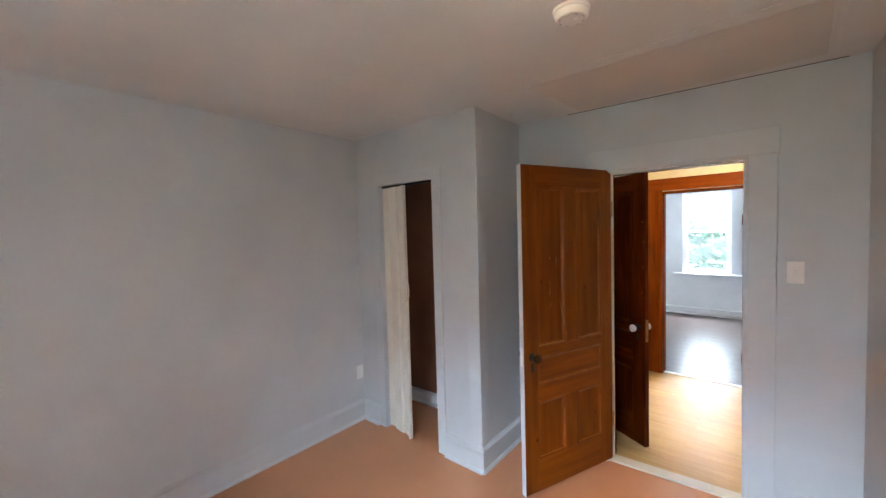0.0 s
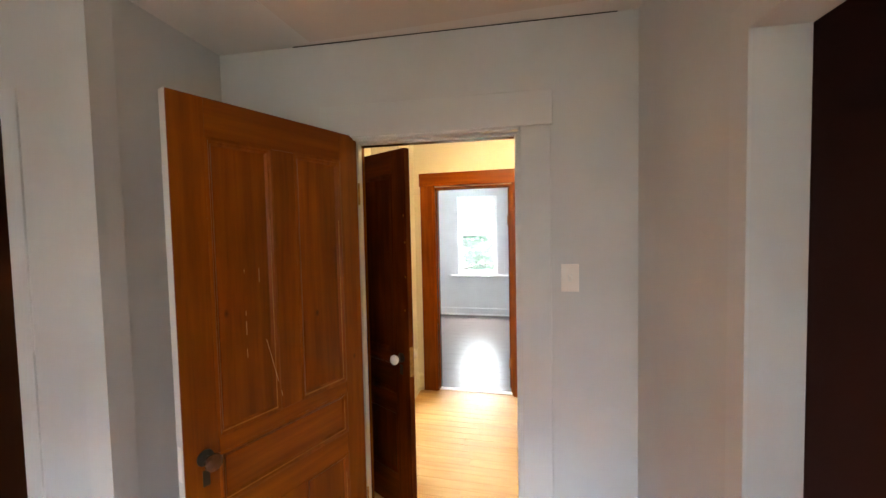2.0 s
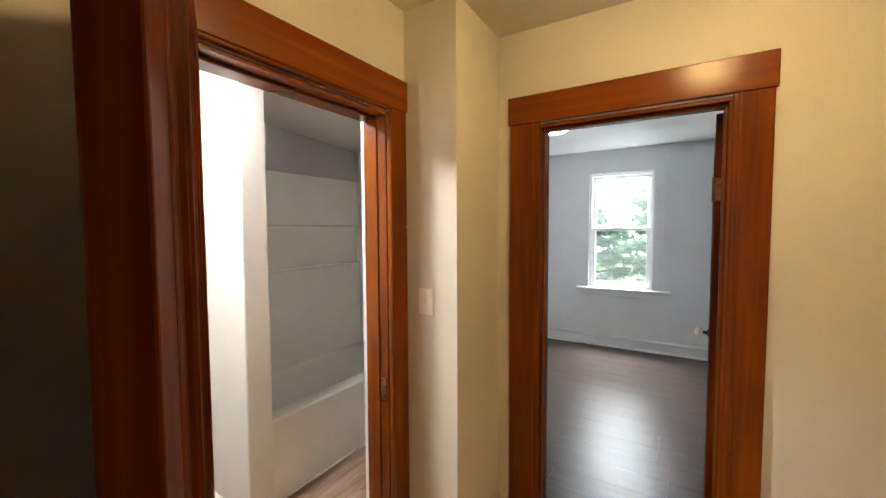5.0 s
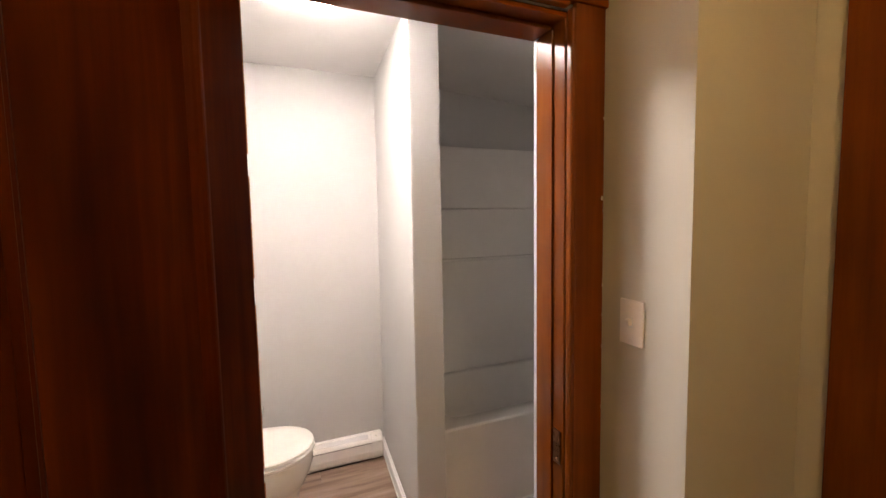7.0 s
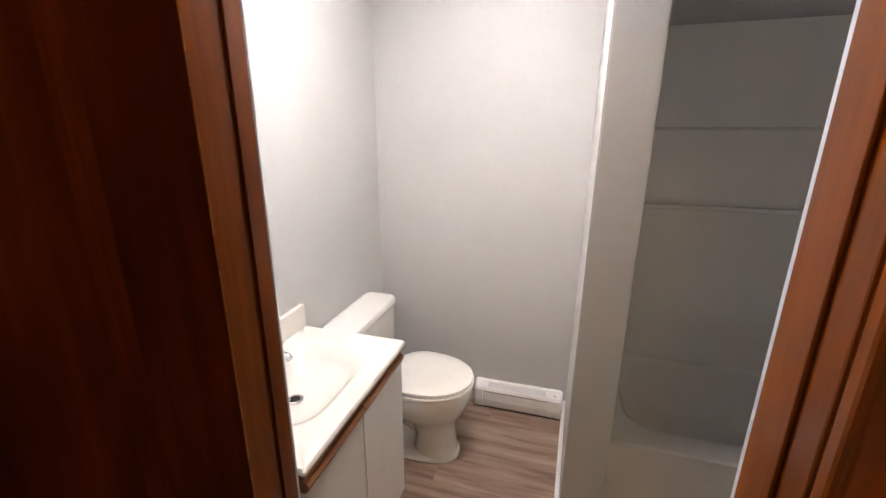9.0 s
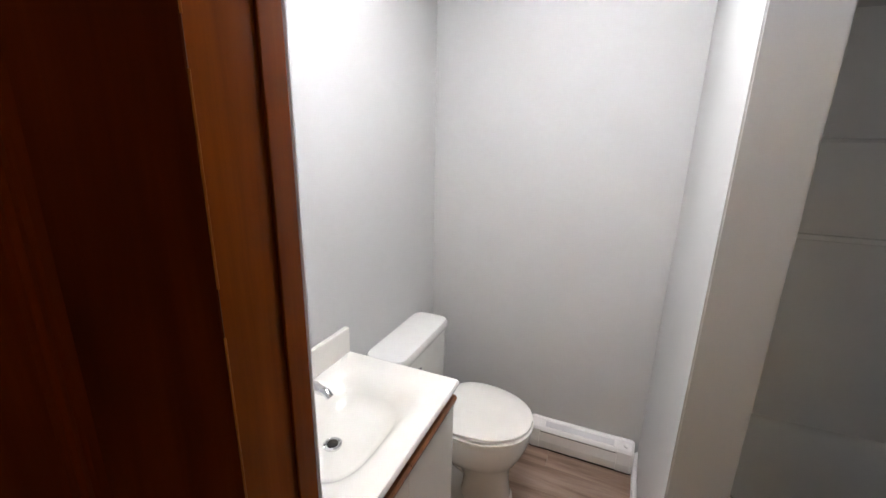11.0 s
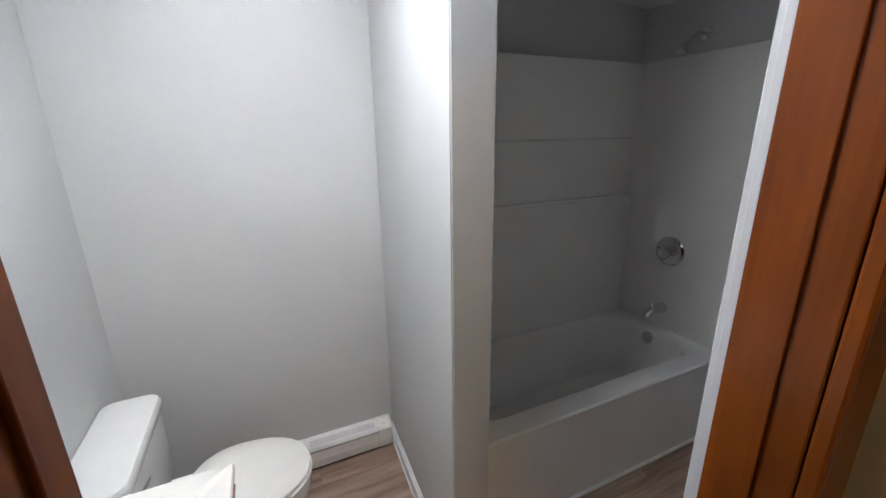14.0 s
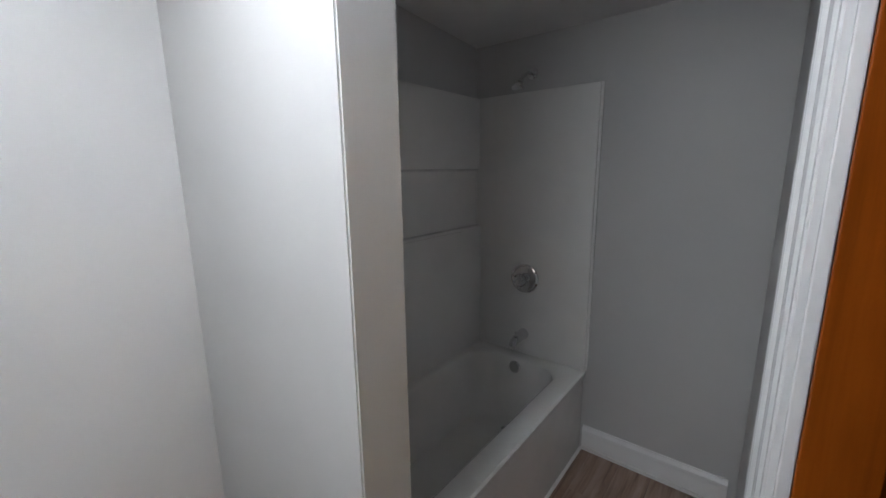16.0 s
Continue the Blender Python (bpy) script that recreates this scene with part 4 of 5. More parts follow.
def dome_lamp(at, r, drop, glass, rim, label):
    t = thing("ceiling_lamp", label, "ceiling lamp", at)
    m = Matrix.Translation(at) @ Matrix.Rotation(math.pi, 4, "X")
    part("pan", lathe([(0, 0.0005), (r * 0.97, 0.0005), (r * 0.97, 0.012), (r * 0.94, 0.016), (r * 0.98, 0.022), (r * 0.95, 0.026), (0, 0.026)], m, 36), rim, t, smooth=True)
    prof = [(0.0, 0.0265)] + [(r * math.cos(a), 0.0265 + drop * math.sin(a)) for a in [radians(90 * k / 8) for k in range(9)]]
    part("glass_dome", lathe(prof, m, 36), glass, t, "lit frosted glass dome", smooth=True)


dome_lamp((-0.238, 1.095, ZH + 0.002), 0.112, 0.098, M_LAMP_H, M_BRASS, "lit frosted glass dome lamp with a brass rim")
dome_lamp((-2.00, 0.84, ZC), 0.155, 0.035, M_LAMP_C, M_WHITEPLAS, "lit white dome lamp on the bathroom ceiling")
dome_lamp((-1.42, 3.93, ZB), 0.15, 0.05, M_LAMP_B, M_WHITEPLAS, "lit white dome lamp on the far room's ceiling")
dome_lamp((-0.31, -1.74, ZA), 0.13, 0.05, M_LAMP_A, M_WHITEPLAS, "lit dome lamp on the bedroom ceiling")
# ---- bathroom things ----
tub = thing("bathtub", "white acrylic alcove bathtub with a plain apron", "bathtub", (-2.51, 2.1, 0))
tx0, tx1, ty0, ty1, tz = -2.884, -2.177, 1.363, 2.818, 0.468
cx, cy, hx, hy = (tx0 + tx1) / 2, (ty0 + ty1) / 2, (tx1 - tx0) / 2, (ty1 - ty0) / 2
bm = bmesh.new()
loft(bm, [rrect(cx, cy, hx - 0.012, hy, 0.004, 0.0), rrect(cx, cy, hx - 0.012, hy, 0.004, tz - 0.035), rrect(cx, cy, hx - 0.002, hy, 0.006, tz - 0.03),
          rrect(cx, cy, hx, hy, 0.008, tz - 0.008), rrect(cx, cy, hx - 0.008, hy - 0.003, 0.01, tz),
          rrect(cx - 0.012, cy, hx - 0.085, hy - 0.075, 0.10, tz), rrect(cx - 0.012, cy, hx - 0.10, hy - 0.09, 0.11, tz - 0.014),
          rrect(cx - 0.012, cy + 0.02, hx - 0.135, hy - 0.15, 0.13, 0.195), rrect(cx - 0.012, cy + 0.02, hx - 0.17, hy - 0.20, 0.14, 0.130), rrect(cx - 0.012, cy + 0.02, hx - 0.22, hy - 0.26, 0.10, 0.120)])
part("basin", bm, M_TUB, tub, smooth=True)
part("caulk_bead", bevelled(tx1 - 0.011, tx1 + 0.004, ty0, ty1 - 0.002, 0.0005, 0.012, 0.003), M_WHITE_TRIM, tub)
dm = Matrix.Translation((-2.505, 2.555, 0.121))
part("drain", lathe([(0, 0), (0.028, 0), (0.028, 0.003), (0.019, 0.004), (0.018, 0.001), (0, 0.001)], dm), M_CHROME, tub, smooth=True)
part("drain_hole", lathe([(0, 0.0012), (0.016, 0.0012), (0.016, 0.002), (0, 0.002)], dm), M_JOINT_SHADE, tub)
om = Matrix.Translation((-2.548, 2.718, 0.412)) @ Matrix.Rotation(radians(82), 4, "X")
part("overflow_plate", lathe([(0, -0.02), (0.034, -0.02), (0.034, 0.004), (0.028, 0.010), (0, 0.012)], om), M_CHROME, tub, smooth=True)

sur = thing("tub_surround", "white acrylic wall surround above the bathtub with moulded ledges", "tub surround", (-2.84, 2.1, tz))
bm = bmesh.new()
yb0, yb1 = ty0 + 0.002, ty1 - 0.002
prof = [(XF + 0.001, tz), (XF + 0.052, tz), (XF + 0.047, 1.17), (XF + 0.045, 1.195), (XF + 0.040, 1.2), (XF + 0.016, 1.203), (XF + 0.016, 1.515), (XF + 0.022, 1.522), (XF + 0.036, 1.528), (XF + 0.036, 1.90), (XF + 0.031, 1.916), (XF + 0.001, 1.918)]
loft(bm, [[(x, y, z + 0.0008) for x, z in prof] for y in (yb0, yb1)])
part("back_panel", bm, M_TUB, sur, smooth=True)
part("ledge", bevelled(XF + 0.042, XF + 0.060, yb0 + 0.1, yb1 - 0.22, 1.186, 1.206, 0.006), M_TUB, sur)
bm = bmesh.new()
loft(bm, [rrect((XF + 0.012 + -2.185) / 2, YNB - 0.013, (-2.185 - XF - 0.012) / 2, 0.0115, 0.008, z) for z in (tz + 0.0008, 1.906)] + [rrect((XF + 0.012 + -2.185) / 2, YNB - 0.009, (-2.189 - XF - 0.012) / 2, 0.008, 0.006, 1.9188)])
part("end_panel", bm, M_TUB, sur, smooth=True)
part("edge_bead", bevelled(-2.1845, -2.171, YNB - 0.020, YNB - 0.0008, tz + 0.001, 1.920, 0.005), M_TUB, sur)
bm = bmesh.new()
loft(bm, [rrect((XF + 0.012 + -2.185) / 2, 1.3730, (-2.185 - XF - 0.012) / 2, 0.0085, 0.006, z) for z in (tz + 0.0008, 1.918)])
part("end_panel", bm, M_TUB, sur, smooth=True)
YE = YNB - 0.025
valve = thing("shower_valve", "round chrome shower valve with a clear knob handle", "shower valve", (-2.541, YE, 0.91))
vm = Matrix.Translation((-2.541, YE, 0.922)) @ Matrix.Rotation(radians(90), 4, "X")
part("escutcheon", lathe([(0, 0.0004), (0.083, 0.0004), (0.083, 0.006), (0.074, 0.012), (0.066, 0.008), (0.050, 0.014), (0, 0.016)], vm, 36), M_CHROME, valve, smooth=True)
part("stem", lathe([(0, 0.016), (0.020, 0.016), (0.018, 0.035), (0, 0.035)], vm), M_CHROME, valve, smooth=True)
part("handle", lathe([(0, 0.035), (0.022, 0.036), (0.036, 0.046), (0.038, 0.064), (0.028, 0.076), (0, 0.080)], vm, 10), M_ACRYL, valve, "clear faceted knob")
part("button", lathe([(0, 0.080), (0.012, 0.080), (0.010, 0.083), (0, 0.084)], vm), M_CHROME, valve, smooth=True)
spout = thing("tub_spout", "curved chrome bathtub spout on the wall", "tub spout", (-2.540, YE, 0.58))
sm_ = [(-2.540, YE - 0.0006, 0.590), (-2.540, YE - 0.03, 0.590), (-2.540, YE - 0.08, 0.586), (-2.540, YE - 0.115, 0.576), (-2.540, YE - 0.13, 0.556)]
part("body", tube(sm_, [0.032, 0.028, 0.025, 0.023, 0.019], 18), M_CHROME, spout, smooth=True)
part("diverter", lathe([(0, 0), (0.006, 0), (0.006, 0.016), (0.009, 0.018), (0.009, 0.024), (0, 0.025)], Matrix.Translation((-2.540, YE - 0.09, 0.606)), 12), M_CHROME, spout, smooth=True)
shower = thing("wall_shower", "small chrome shower head on a bent arm", "shower head", (-2.543, YNB, 2.0))
shm = Matrix.Translation((-2.541, YNB - 0.0006, 2.005)) @ Matrix.Rotation(radians(90), 4, "X")
part("flange", lathe([(0, 0), (0.030, 0), (0.028, 0.006), (0.014, 0.012), (0, 0.012)], shm), M_CHROME, shower, smooth=True)
part("arm", tube([(-2.541, YNB - 0.006, 2.005), (-2.541, YNB - 0.05, 2.004), (-2.542, YNB - 0.09, 1.985), (-2.543, YNB - 0.125, 1.955)], 0.0085, 12), M_CHROME, shower, smooth=True)
hm = look((-2.543, YNB - 0.125, 1.955), (-2.543, YNB - 0.30, 1.72)) @ Matrix.Rotation(math.pi, 4, "X")
part("head", lathe([(0, -0.006), (0.013, -0.006), (0.015, 0.006), (0.012, 0.014), (0.020, 0.030), (0.029, 0.046), (0.029, 0.054), (0.025, 0.057), (0, 0.057)], hm), M_CHROME, shower, smooth=True)

van = thing("vanity_cabinet", "white laminate vanity cabinet with oak finger rails", "vanity cabinet", (-1.84, 0.42, 0))
vx0, vx1, vy0, vy1, vz = -2.128, -1.530, YS + 0.002, 0.626, 0.745
part("body", bevelled(vx0, vx1, vy0, vy1 - 0.02, 0.08, 0.670, 0.002), M_LAMINATE, van)
for x0, x1 in ((vx0, vx0 + 0.016), (vx1 - 0.016, vx1)):
    part("side_panel", bevelled(x0, x1, vy0, vy1 - 0.02, 0.6703, vz, 0.001), M_LAMINATE, van)
part("toe_kick", bevelled(vx0 + 0.002, vx1 - 0.002, vy0, vy1 - 0.08, 0.0005, 0.0795, 0.001), M_LAMINATE, van)
mid = -1.818
for x0, x1 in ((vx0 + 0.001, mid - 0.002), (mid + 0.002, vx1 - 0.001)):
    d = part("door", bevelled(x0, x1, vy1 - 0.0195, vy1 - 0.001, 0.09, 0.6795, 0.0015), M_LAMINATE, van)
    bm = bmesh.new()
    pr = [(vy1 - 0.0195, 0.680), (vy1 - 0.001, 0.680), (vy1 + 0.007, 0.690), (vy1 + 0.009, 0.702), (vy1 + 0.003, 0.711), (vy1 - 0.010, 0.7125), (vy1 - 0.0195, 0.7125)]
    loft(bm, [[(x, y, z) for y, z in pr] for x in (x0, x1)])
    part("finger_rail", bm, M_OAK, d, "oak finger-pull rail")
part("top_rail", bevelled(vx0, vx1, vy1 - 0.0195, vy1 - 0.003, 0.713, vz - 0.0005, 0.002), M_OAK, van, "oak rail under the top")

top = thing("washbasin", "cream cultured-marble basin top set on the vanity cabinet", "washbasin", (-1.84, 0.42, vz))
kx0, kx1, ky0, ky1 = -2.136, -1.515, YS + 0.0015, 0.640
kcx, kcy, khx, khy = (kx0 + kx1) / 2, (ky0 + ky1) / 2, (kx1 - kx0) / 2, (ky1 - ky0) / 2
bcx, bcy = -1.825, 0.415


def basin(hx_, hy_, z, n=8, shape=3.0):
    pts_ = []
    for k in range(4):
        for i in range(n + 1):
            a = radians(90 * k + 90 * (i + 0.5) / (n + 1))
            c, s = math.cos(a), math.sin(a)
            pts_.append((bcx + hx_ * math.copysign(abs(c) ** (2 / shape), c), bcy + hy_ * math.copysign(abs(s) ** (2 / shape), s), z))
    return pts_


bm = bmesh.new()
loft(bm, [rrect(kcx, kcy, khx - 0.003, khy - 0.002, 0.006, vz + 0.0008, 8), rrect(kcx, kcy, khx, khy, 0.007, vz + 0.005, 8), rrect(kcx, kcy, khx, khy, 0.007, vz + 0.014, 8), rrect(kcx, kcy, khx - 0.005, khy - 0.004, 0.009, vz + 0.020, 8),
          basin(0.240, 0.178, vz + 0.020, 8, 4.0), basin(0.228, 0.170, vz + 0.0192, 8, 4.0), basin(0.214, 0.160, vz + 0.0165, 8, 3.8), basin(0.198, 0.149, vz + 0.010, 8, 3.6), basin(0.180, 0.136, vz - 0.002, 8, 3.4), basin(0.164, 0.123, vz - 0.018),
          basin(0.148, 0.110, vz - 0.034), basin(0.118, 0.087, vz - 0.047), basin(0.075, 0.055, vz - 0.054, 8, 2.4), basin(0.022, 0.022, vz - 0.057, 8, 2)], cap_start=False)
part("basin_top", bm, M_MARBLE, top, smooth=True)
part("backsplash", bevelled(kx0 + 0.002, kx1 - 0.002, YS + 0.0008, YS + 0.022, vz + 0.0175, vz + 0.115, 0.005), M_MARBLE, top)
dm = Matrix.Translation((-1.808, 0.398, vz - 0.0525))
part("drain_ring", lathe([(0.012, 0.001), (0.024, -0.006), (0.025, 0.003), (0.019, 0.005), (0.013, 0.002)], dm), M_CHROME, top, smooth=True)
# black disc in the ring, standing for the darkness of the open drain
part("drain_shade", lathe([(0, -0.001), (0.0145, -0.001), (0.0145, 0.0045), (0, 0.0045)], dm), M_BLACKHW, top, smooth=True)
fx, fy, zf = -1.850, 0.252, vz + 0.0205
fau = thing("faucet", "chrome basin faucet with a clear acrylic handle", "faucet", (fx, fy, zf))
bm = bmesh.new()
loft(bm, [rrect(fx, fy, 0.075, 0.026, 0.024, zf), rrect(fx, fy, 0.074, 0.025, 0.023, zf + 0.012), rrect(fx, fy, 0.052, 0.021, 0.019, zf + 0.026), rrect(fx, fy, 0.026, 0.018, 0.016, zf + 0.040)])
part("body", bm, M_CHROME, fau, smooth=True)
bm = tube([(fx, fy, zf + 0.028), (fx, fy + 0.030, zf + 0.044), (fx, fy + 0.068, zf + 0.052), (fx, fy + 0.10, zf + 0.048), (fx, fy + 0.112, zf + 0.036)], [0.018, 0.017, 0.014, 0.012, 0.011], 16)
part("spout", bm, M_CHROME, fau, smooth=True)
part("handle_stem", lathe([(0, 0.038), (0.015, 0.038), (0.013, 0.052), (0, 0.052)], Matrix.Translation((fx, fy - 0.007, zf))), M_CHROME, fau, smooth=True)
part("handle", lathe([(0, 0.052), (0.016, 0.053), (0.024, 0.066), (0.026, 0.084), (0.020, 0.096), (0, 0.100)], Matrix.Translation((fx, fy - 0.007, zf)), 9), M_ACRYL, fau, "clear faceted handle")

toi = thing("toilet", "white two-piece toilet with the lid down", "toilet", (-2.47, 0.5, 0))
tc = -2.470
bm = bmesh.new()
loft(bm, [oval(tc, 0.655, 0.098, 0.110, 0.012, 28, 2.3, 0.112), oval(tc, 0.655, 0.090, 0.100, 0.05, 28, 2.2, 0.104), oval(tc, 0.65, 0.086, 0.095, 0.13, 28, 2.2, 0.102), oval(tc, 0.63, 0.100, 0.125, 0.19, 28, 2.2, 0.130),
          oval(tc, 0.59, 0.142, 0.17, 0.235, 28, 2.2, 0.196), oval(tc, 0.575, 0.172, 0.175, 0.285, 28, 2.1, 0.236), oval(tc, 0.575, 0.181, 0.175, 0.33, 28, 2.1, 0.250), oval(tc, 0.575, 0.182, 0.175, 0.368, 28, 2.1, 0.251), oval(tc, 0.575, 0.178, 0.175, 0.380, 28, 2.1, 0.248)])
part("foot", loft(bmesh.new(), [oval(tc, 0.56, 0.108, 0.19, 0.0005, 28, 2.6, 0.215), oval(tc, 0.56, 0.106, 0.188, 0.016, 28, 2.6, 0.213), oval(tc, 0.56, 0.094, 0.176, 0.026, 28, 2.5, 0.205)]), M_PORCELAIN, toi, smooth=True)
part("trapway", tube([(tc, 0.66, 0.20), (tc, 0.56, 0.155), (tc, 0.49, 0.20), (tc, 0.435, 0.21), (tc, 0.405, 0.12), (tc, 0.40, 0.02)], [0.055, 0.060, 0.062, 0.064, 0.066, 0.070], 18), M_PORCELAIN, toi, smooth=True)
part("bowl", bm, M_PORCELAIN, toi, smooth=True)
bm = bmesh.new()
loft(bm, [rrect(tc, 0.38, 0.10, 0.10, 0.03, 0.24), rrect(tc, 0.36, 0.135, 0.11, 0.03, 0.33), rrect(tc, 0.36, 0.140, 0.115, 0.03, 0.380)])
part("tank_shelf", bm, M_PORCELAIN, toi, smooth=True)
bm = bmesh.new()
tcx = -2.462
loft(bm, [rrect(tcx, 0.290, 0.195, 0.078, 0.03, 0.3805), rrect(tcx, 0.290, 0.205, 0.082, 0.03, 0.40), rrect(tcx, 0.288, 0.222, 0.083, 0.03, 0.655)])
part("tank", bm, M_PORCELAIN, toi, smooth=True)
bm = bmesh.new()
loft(bm, [rrect(tcx, 0.292, 0.228, 0.086, 0.035, 0.6555), rrect(tcx, 0.292, 0.234, 0.088, 0.04, 0.664), rrect(tcx, 0.292, 0.234, 0.088, 0.04, 0.684), rrect(tcx, 0.292, 0.228, 0.082, 0.04, 0.694), rrect(tcx, 0.292, 0.20, 0.062, 0.04, 0.697)])
part("tank_lid", bm, M_PORCELAIN, toi, smooth=True)


def egg(hx_, back, front_, z):
    return oval(tc, 0.585, hx_, back, z, 32, 2.15, front_)


bm = bmesh.new()
loft(bm, [egg(0.176, 0.15, 0.243, 0.381), egg(0.184, 0.155, 0.250, 0.387), egg(0.184, 0.155, 0.250, 0.398), egg(0.176, 0.15, 0.243, 0.4015)])
part("seat", bm, M_SEAT, toi, smooth=True)
bm = bmesh.new()
loft(bm, [egg(0.168, 0.150, 0.232, 0.4045), egg(0.181, 0.158, 0.246, 0.4085), egg(0.180, 0.158, 0.245, 0.419), egg(0.170, 0.15, 0.235, 0.425), egg(0.10, 0.09, 0.15, 0.428)])
part("lid", bm, M_SEAT, toi, smooth=True)
for x in (-0.07, 0.07):
    part("hinge", bevelled(tc + x - 0.018, tc + x + 0.018, 0.412, 0.436, 0.3805, 0.416, 0.006), M_SEAT, toi)
part("flush_lever", tube([(tcx + 0.17, 0.369, 0.615), (tcx + 0.17, 0.382, 0.615), (tcx + 0.12, 0.386, 0.608), (tcx + 0.09, 0.386, 0.604)], [0.010, 0.008, 0.006, 0.005], 10), M_CHROME, toi, smooth=True)
for x in (-0.095, 0.095):
    part("bolt_cap", lathe([(0, 0), (0.013, 0), (0.012, 0.012), (0, 0.018)], Matrix.Translation((tc + x * 0.86, 0.50, 0.0255)), 14), M_PORCELAIN, toi, smooth=True)

heat = thing("baseboard_heater", "white electric baseboard heater on the far bathroom wall", "baseboard heater", (-2.86, 1.01, 0.0))
hy0, hy1 = 0.772, 1.250


def heater_profile(out, low, top):
    """Back foot, toe, front, sloping shoulder, top; out sets how proud it stands."""
    return [(XF + 0.001, low), (XF + 0.046 + out, low), (XF + 0.056 + out, low + 0.012), (XF + 0.061 + out, low + 0.050), (XF + 0.058 + out, 0.118 + out), (XF + 0.050 + out, 0.130 + out), (XF + 0.020, top + out), (XF + 0.001, top + out)]


part("casing", loft(bmesh.new(), [[(x, y, z) for x, z in heater_profile(0.0, 0.010, 0.158)] for y in (hy0 + 0.050, hy1 - 0.072)]), M_HEATER, heat)
for y0, y1, r0 in ((hy0, hy0 + 0.0495, 0), (hy1 - 0.0715, hy1, 1)):
    rings = []
    for f, k in ((0.0, 0.86), (0.10, 0.95), (0.25, 1.0), (1.0, 1.0)) if r0 == 0 else ((0.0, 1.0), (0.80, 1.0), (0.93, 0.95), (1.0, 0.86)):
        rings.append([(XF + 0.001 + (x - XF - 0.001) * k, y0 + (y1 - y0) * f, 0.008 + (z - 0.008) * (0.5 + 0.5 * k)) for x, z in heater_profile(0.0018, 0.008, 0.158)])
    part("end_cap", loft(bmesh.new(), rings), M_HEATER, heat)
# sloping outlet: frame, dark throat and fins
sl = math.atan2(0.130 - 0.158, 0.030)
ms = Matrix.Translation((XF + 0.035, 0, 0.1445)) @ Matrix.Rotation(-sl, 4, "Y")
part("grille_slot", bevelled(-0.0125, 0.0125, hy0 + 0.075, hy1 - 0.088, -0.002, 0.0010, 0.0006, ms), M_GRILLE, heat, "grey slotted outlet")
for x0, x1, y0, y1 in ((-0.0160, -0.0130, hy0 + 0.068, hy1 - 0.080), (0.0130, 0.0160, hy0 + 0.068, hy1 - 0.080), (-0.0130, 0.0130, hy0 + 0.068, hy0 + 0.074), (-0.0130, 0.0130, hy1 - 0.087, hy1 - 0.080)):
    part("slot_frame", bevelled(x0, x1, y0, y1, -0.001, 0.0030, 0.0006, ms), M_HEATER, heat)
bm = bmesh.new()
for k in range(30):
    y = hy0 + 0.080 + k * 0.0103
    box(bm, -0.0120, 0.0120, y, y + 0.0016, 0.0010, 0.0024, ms)
part("fins", bm, M_GRILLE, heat)
part("front_groove", bevelled(XF + 0.0600, XF + 0.0618, hy0 + 0.052, hy1 - 0.074, 0.112, 0.1145, 0.0005), M_JOINT_SHADE, heat, "dark seam under the shoulder")
part("control_knob", lathe([(0, 0), (0.010, 0), (0.009, 0.008), (0, 0.009)], ms @ Matrix.Translation((0, hy1 - 0.036, 0.002)), 14), M_WHITEPLAS, heat, smooth=True)
# dark filler below the casing, coloured as the shadow line there
part("toe_shade", bevelled(XF + 0.001, XF + 0.044, hy0 + 0.004, hy1 - 0.004, 0.0005, 0.0075, 0.001), M_JOINT_SHADE, heat, "dark strip painted as the shade under the casing")

# ---- outside ----
bm = slab(bmesh.new(), [(-400, -400), (400, -400), (400, 400), (-400, 400)], -3.3, -3.2)
structure("ground", bm, M_GRASS, "green lawn outside, a storey below", "ground")


def tree(x, y, base, h, spread, seed, label, lowest=0.25, count=1500):
    rnd = random.Random(seed)
    root = thing("tree", label, "tree", (x, y, base))
    part("trunk", tube([(x, y, base), (x + 0.1, y, base + h * 0.4), (x, y + 0.1, base + h * 0.9)], [0.22, 0.15, 0.03], 10), M_BARK, root, smooth=True)
    bm_l, bm_b = bmesh.new(), bmesh.new()
    for k in range(26):
        f = lowest + (0.98 - lowest) * k / 25
        a = k * 2.4 + rnd.random()
        reach = spread * (1.05 - f) ** 0.7 * rnd.uniform(0.75, 1.15)
        p = Vector((x, y, base + h * f))
        tip = p + Vector((math.cos(a) * reach, math.sin(a) * reach, reach * rnd.uniform(-0.05, 0.3)))
        pts_ = [p, p.lerp(tip, 0.5) + Vector((0, 0, 0.1)), tip]
        br = tube(pts_, [0.05, 0.03, 0.01], 5)
        tmp = bpy.data.meshes.new("limb")
        br.to_mesh(tmp)
        br.free()
        bm_b.from_mesh(tmp)
        bpy.data.meshes.remove(tmp)
        for _ in range(count // 26):
            c = p.lerp(tip, rnd.uniform(0.25, 1.08)) + Vector((rnd.gauss(0, 0.22), rnd.gauss(0, 0.22), rnd.gauss(-0.02, 0.10)))
            q = Euler((rnd.uniform(-0.6, 0.6), rnd.uniform(-0.6, 0.6), rnd.uniform(0, 6.3))).to_matrix()
            s = rnd.uniform(0.09, 0.19)
            v = [bm_l.verts.new(c + q @ Vector(w)) for w in ((-s, 0, 0), (0, -s * 0.45, s * 0.12), (s, 0, 0), (0, s * 0.45, s * 0.12))]
            bm_l.faces.new(v)
    part("limbs", bm_b, M_BARK, root)
    part("crown", bm_l, M_LEAF, root, "loose layered green leaves")


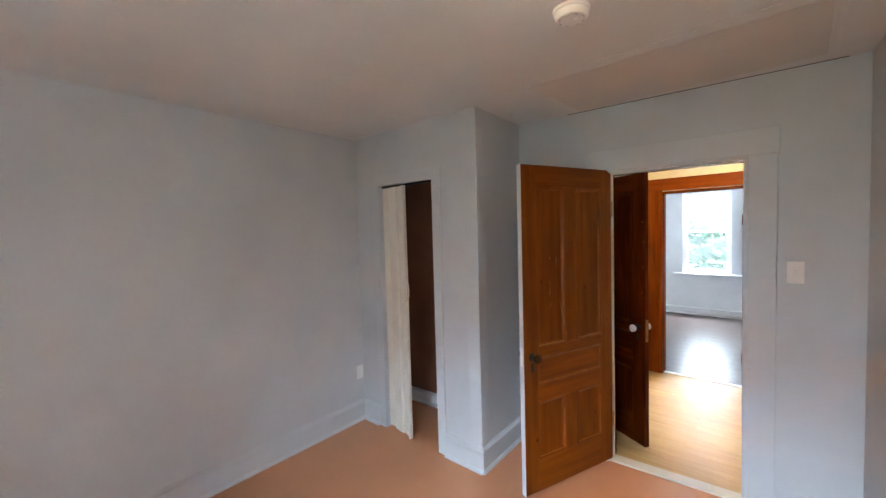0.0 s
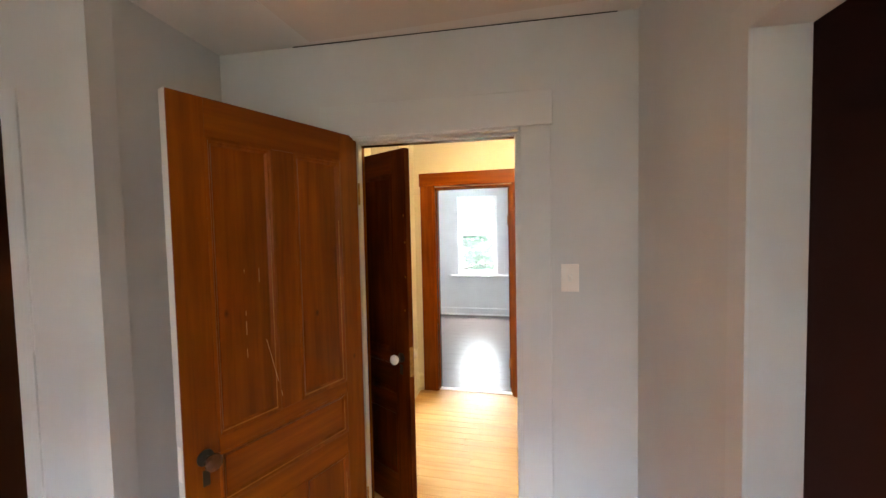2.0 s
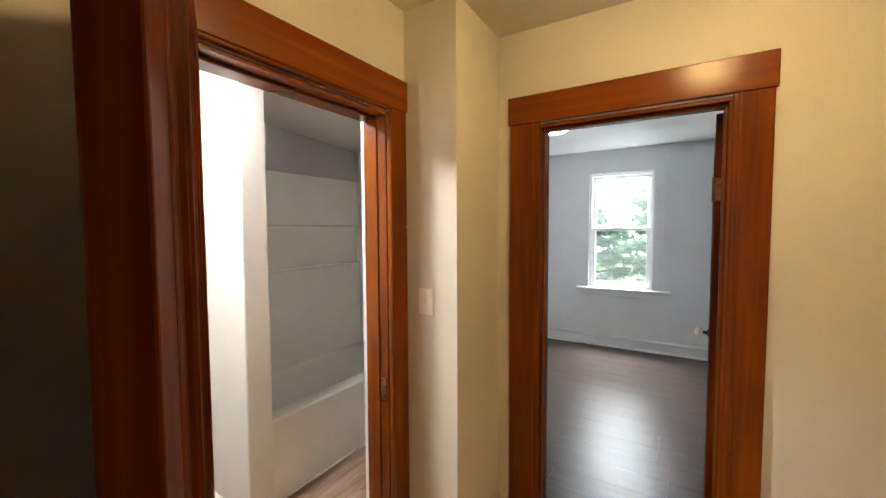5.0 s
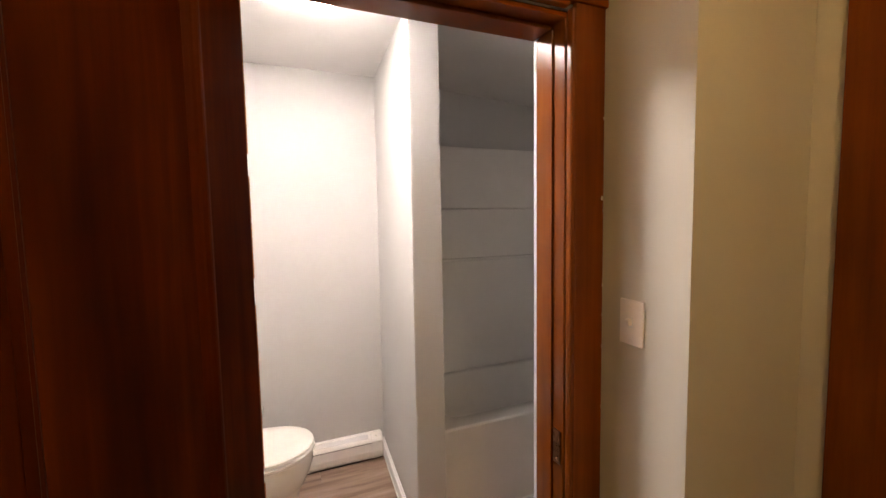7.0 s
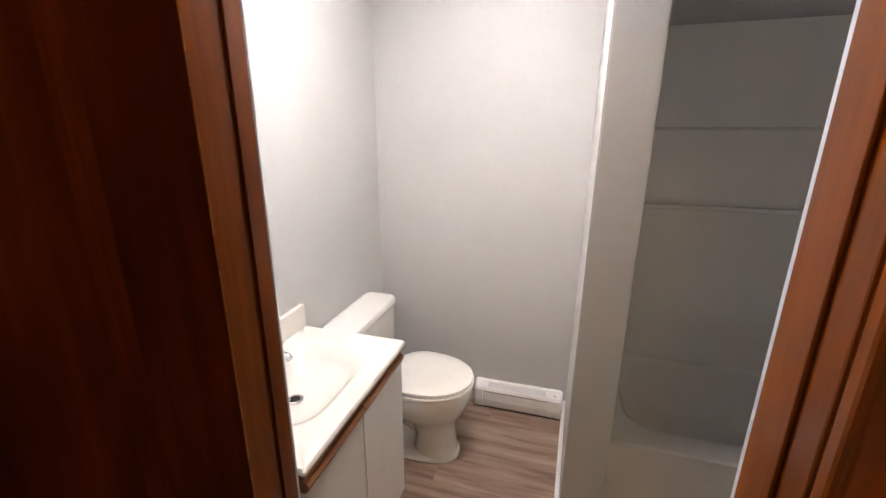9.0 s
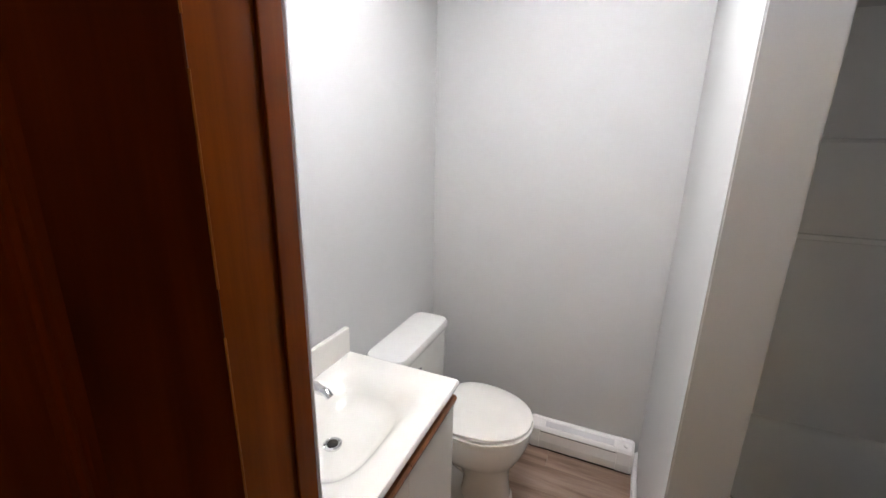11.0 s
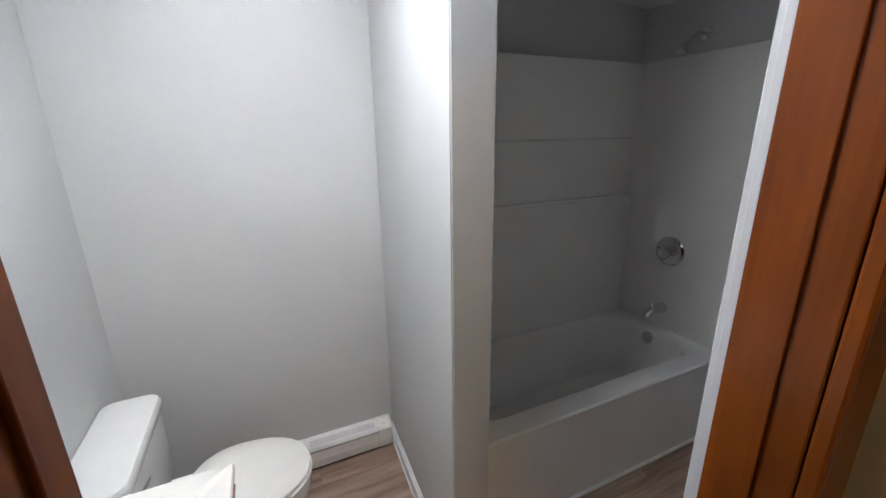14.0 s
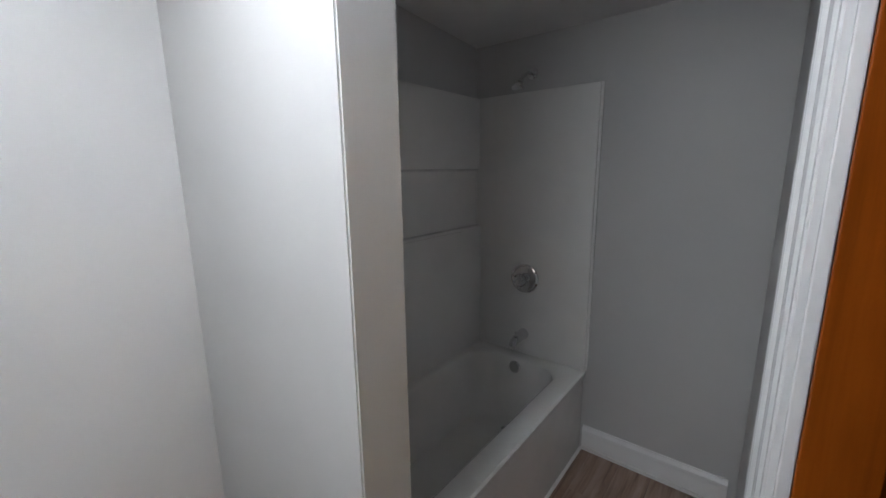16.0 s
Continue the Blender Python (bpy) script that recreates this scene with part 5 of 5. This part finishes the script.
tree(-3.4, 15.5, -3.2, 5.4, 3.2, 3, "leafy green tree outside the window", 0.1, 9000)
tree(-0.9, 13.8, -3.2, 6.0, 2.6, 12, "leafy green tree outside the window", 0.1, 9000)
tree(-7.5, 21.0, -3.2, 5.4, 3.4, 8, "leafy green tree further off", 0.1, 6000)
tree(2.6, 20.0, -3.2, 5.2, 3.0, 5, "leafy green tree further off", 0.1, 6000)
bm = wall(bmesh.new(), (-90, 70), (90, 70), 0.1, -3.19, 60)
structure("backdrop", bm, M_SKYGLOW, "bright overcast sky behind the trees", "sky")

# ---- floor pieces, last ----
def boards(parent, x0, x1, y0, y1, w, along, lengths, mat_, seed, top=0.0, gap=0.0008, depth=0.009):
    """Boards laid along x or y, cut at staggered joints, sharing one mesh for each size."""
    rnd = random.Random(seed)
    shared = {}
    across = (y1 - y0) if along == "x" else (x1 - x0)
    total = (x1 - x0) if along == "x" else (y1 - y0)
    rows = int(math.ceil(across / w))
    for r in range(rows):
        a0 = r * w
        ww = min(w, across - a0)
        s = 0.0
        first = rnd.choice(lengths) * rnd.choice((0.3, 0.55, 0.8, 1.0))
        while s < total - 0.01:
            l = min(first if s == 0 else rnd.choice(lengths), total - s)
            key = (round(l, 3), round(ww, 3))
            if key not in shared:
                bm_ = bmesh.new()
                lx, ly = ((l, ww) if along == "x" else (ww, l))
                e_ = 0.0007
                loft(bm_, [[(gap / 2, gap / 2, -depth), (lx - gap / 2, gap / 2, -depth), (lx - gap / 2, ly - gap / 2, -depth), (gap / 2, ly - gap / 2, -depth)],
                           [(gap / 2, gap / 2, -e_), (lx - gap / 2, gap / 2, -e_), (lx - gap / 2, ly - gap / 2, -e_), (gap / 2, ly - gap / 2, -e_)],
                           [(gap / 2 + e_, gap / 2 + e_, 0), (lx - gap / 2 - e_, gap / 2 + e_, 0), (lx - gap / 2 - e_, ly - gap / 2 - e_, 0), (gap / 2 + e_, ly - gap / 2 - e_, 0)]])
                bmesh.ops.recalc_face_normals(bm_, faces=bm_.faces)
                me = bpy.data.meshes.new("board")
                bm_.to_mesh(me)
                bm_.free()
                me.materials.append(mat_)
                shared[key] = me
            ob = new("board", shared[key])
            ob.location = (x0 + s, y0 + a0, top) if along == "x" else (x0 + a0, y0 + s, top)
            ob.parent = parent
            s += l


boards(floor_hall, XW + 0.001, 0.598, 0.062, 2.012, 0.083, "x", (1.2, 1.6, 2.0), M_PINE, 4)
boards(floor_c, XF + 0.002, XW - 0.004, YS + 0.001, YNB - 0.001, 0.152, "y", (0.9, 1.22), M_GREYPLANK, 7)
boards(floor_b, -2.648, 1.498, 2.952, YB - 0.001, 0.187, "x", (1.22,), M_DARKPLANK, 9)
boards(floor_b, XW + 0.006, 1.498, 2.017, 2.952, 0.187, "x", (1.22,), M_DARKPLANK, 10)
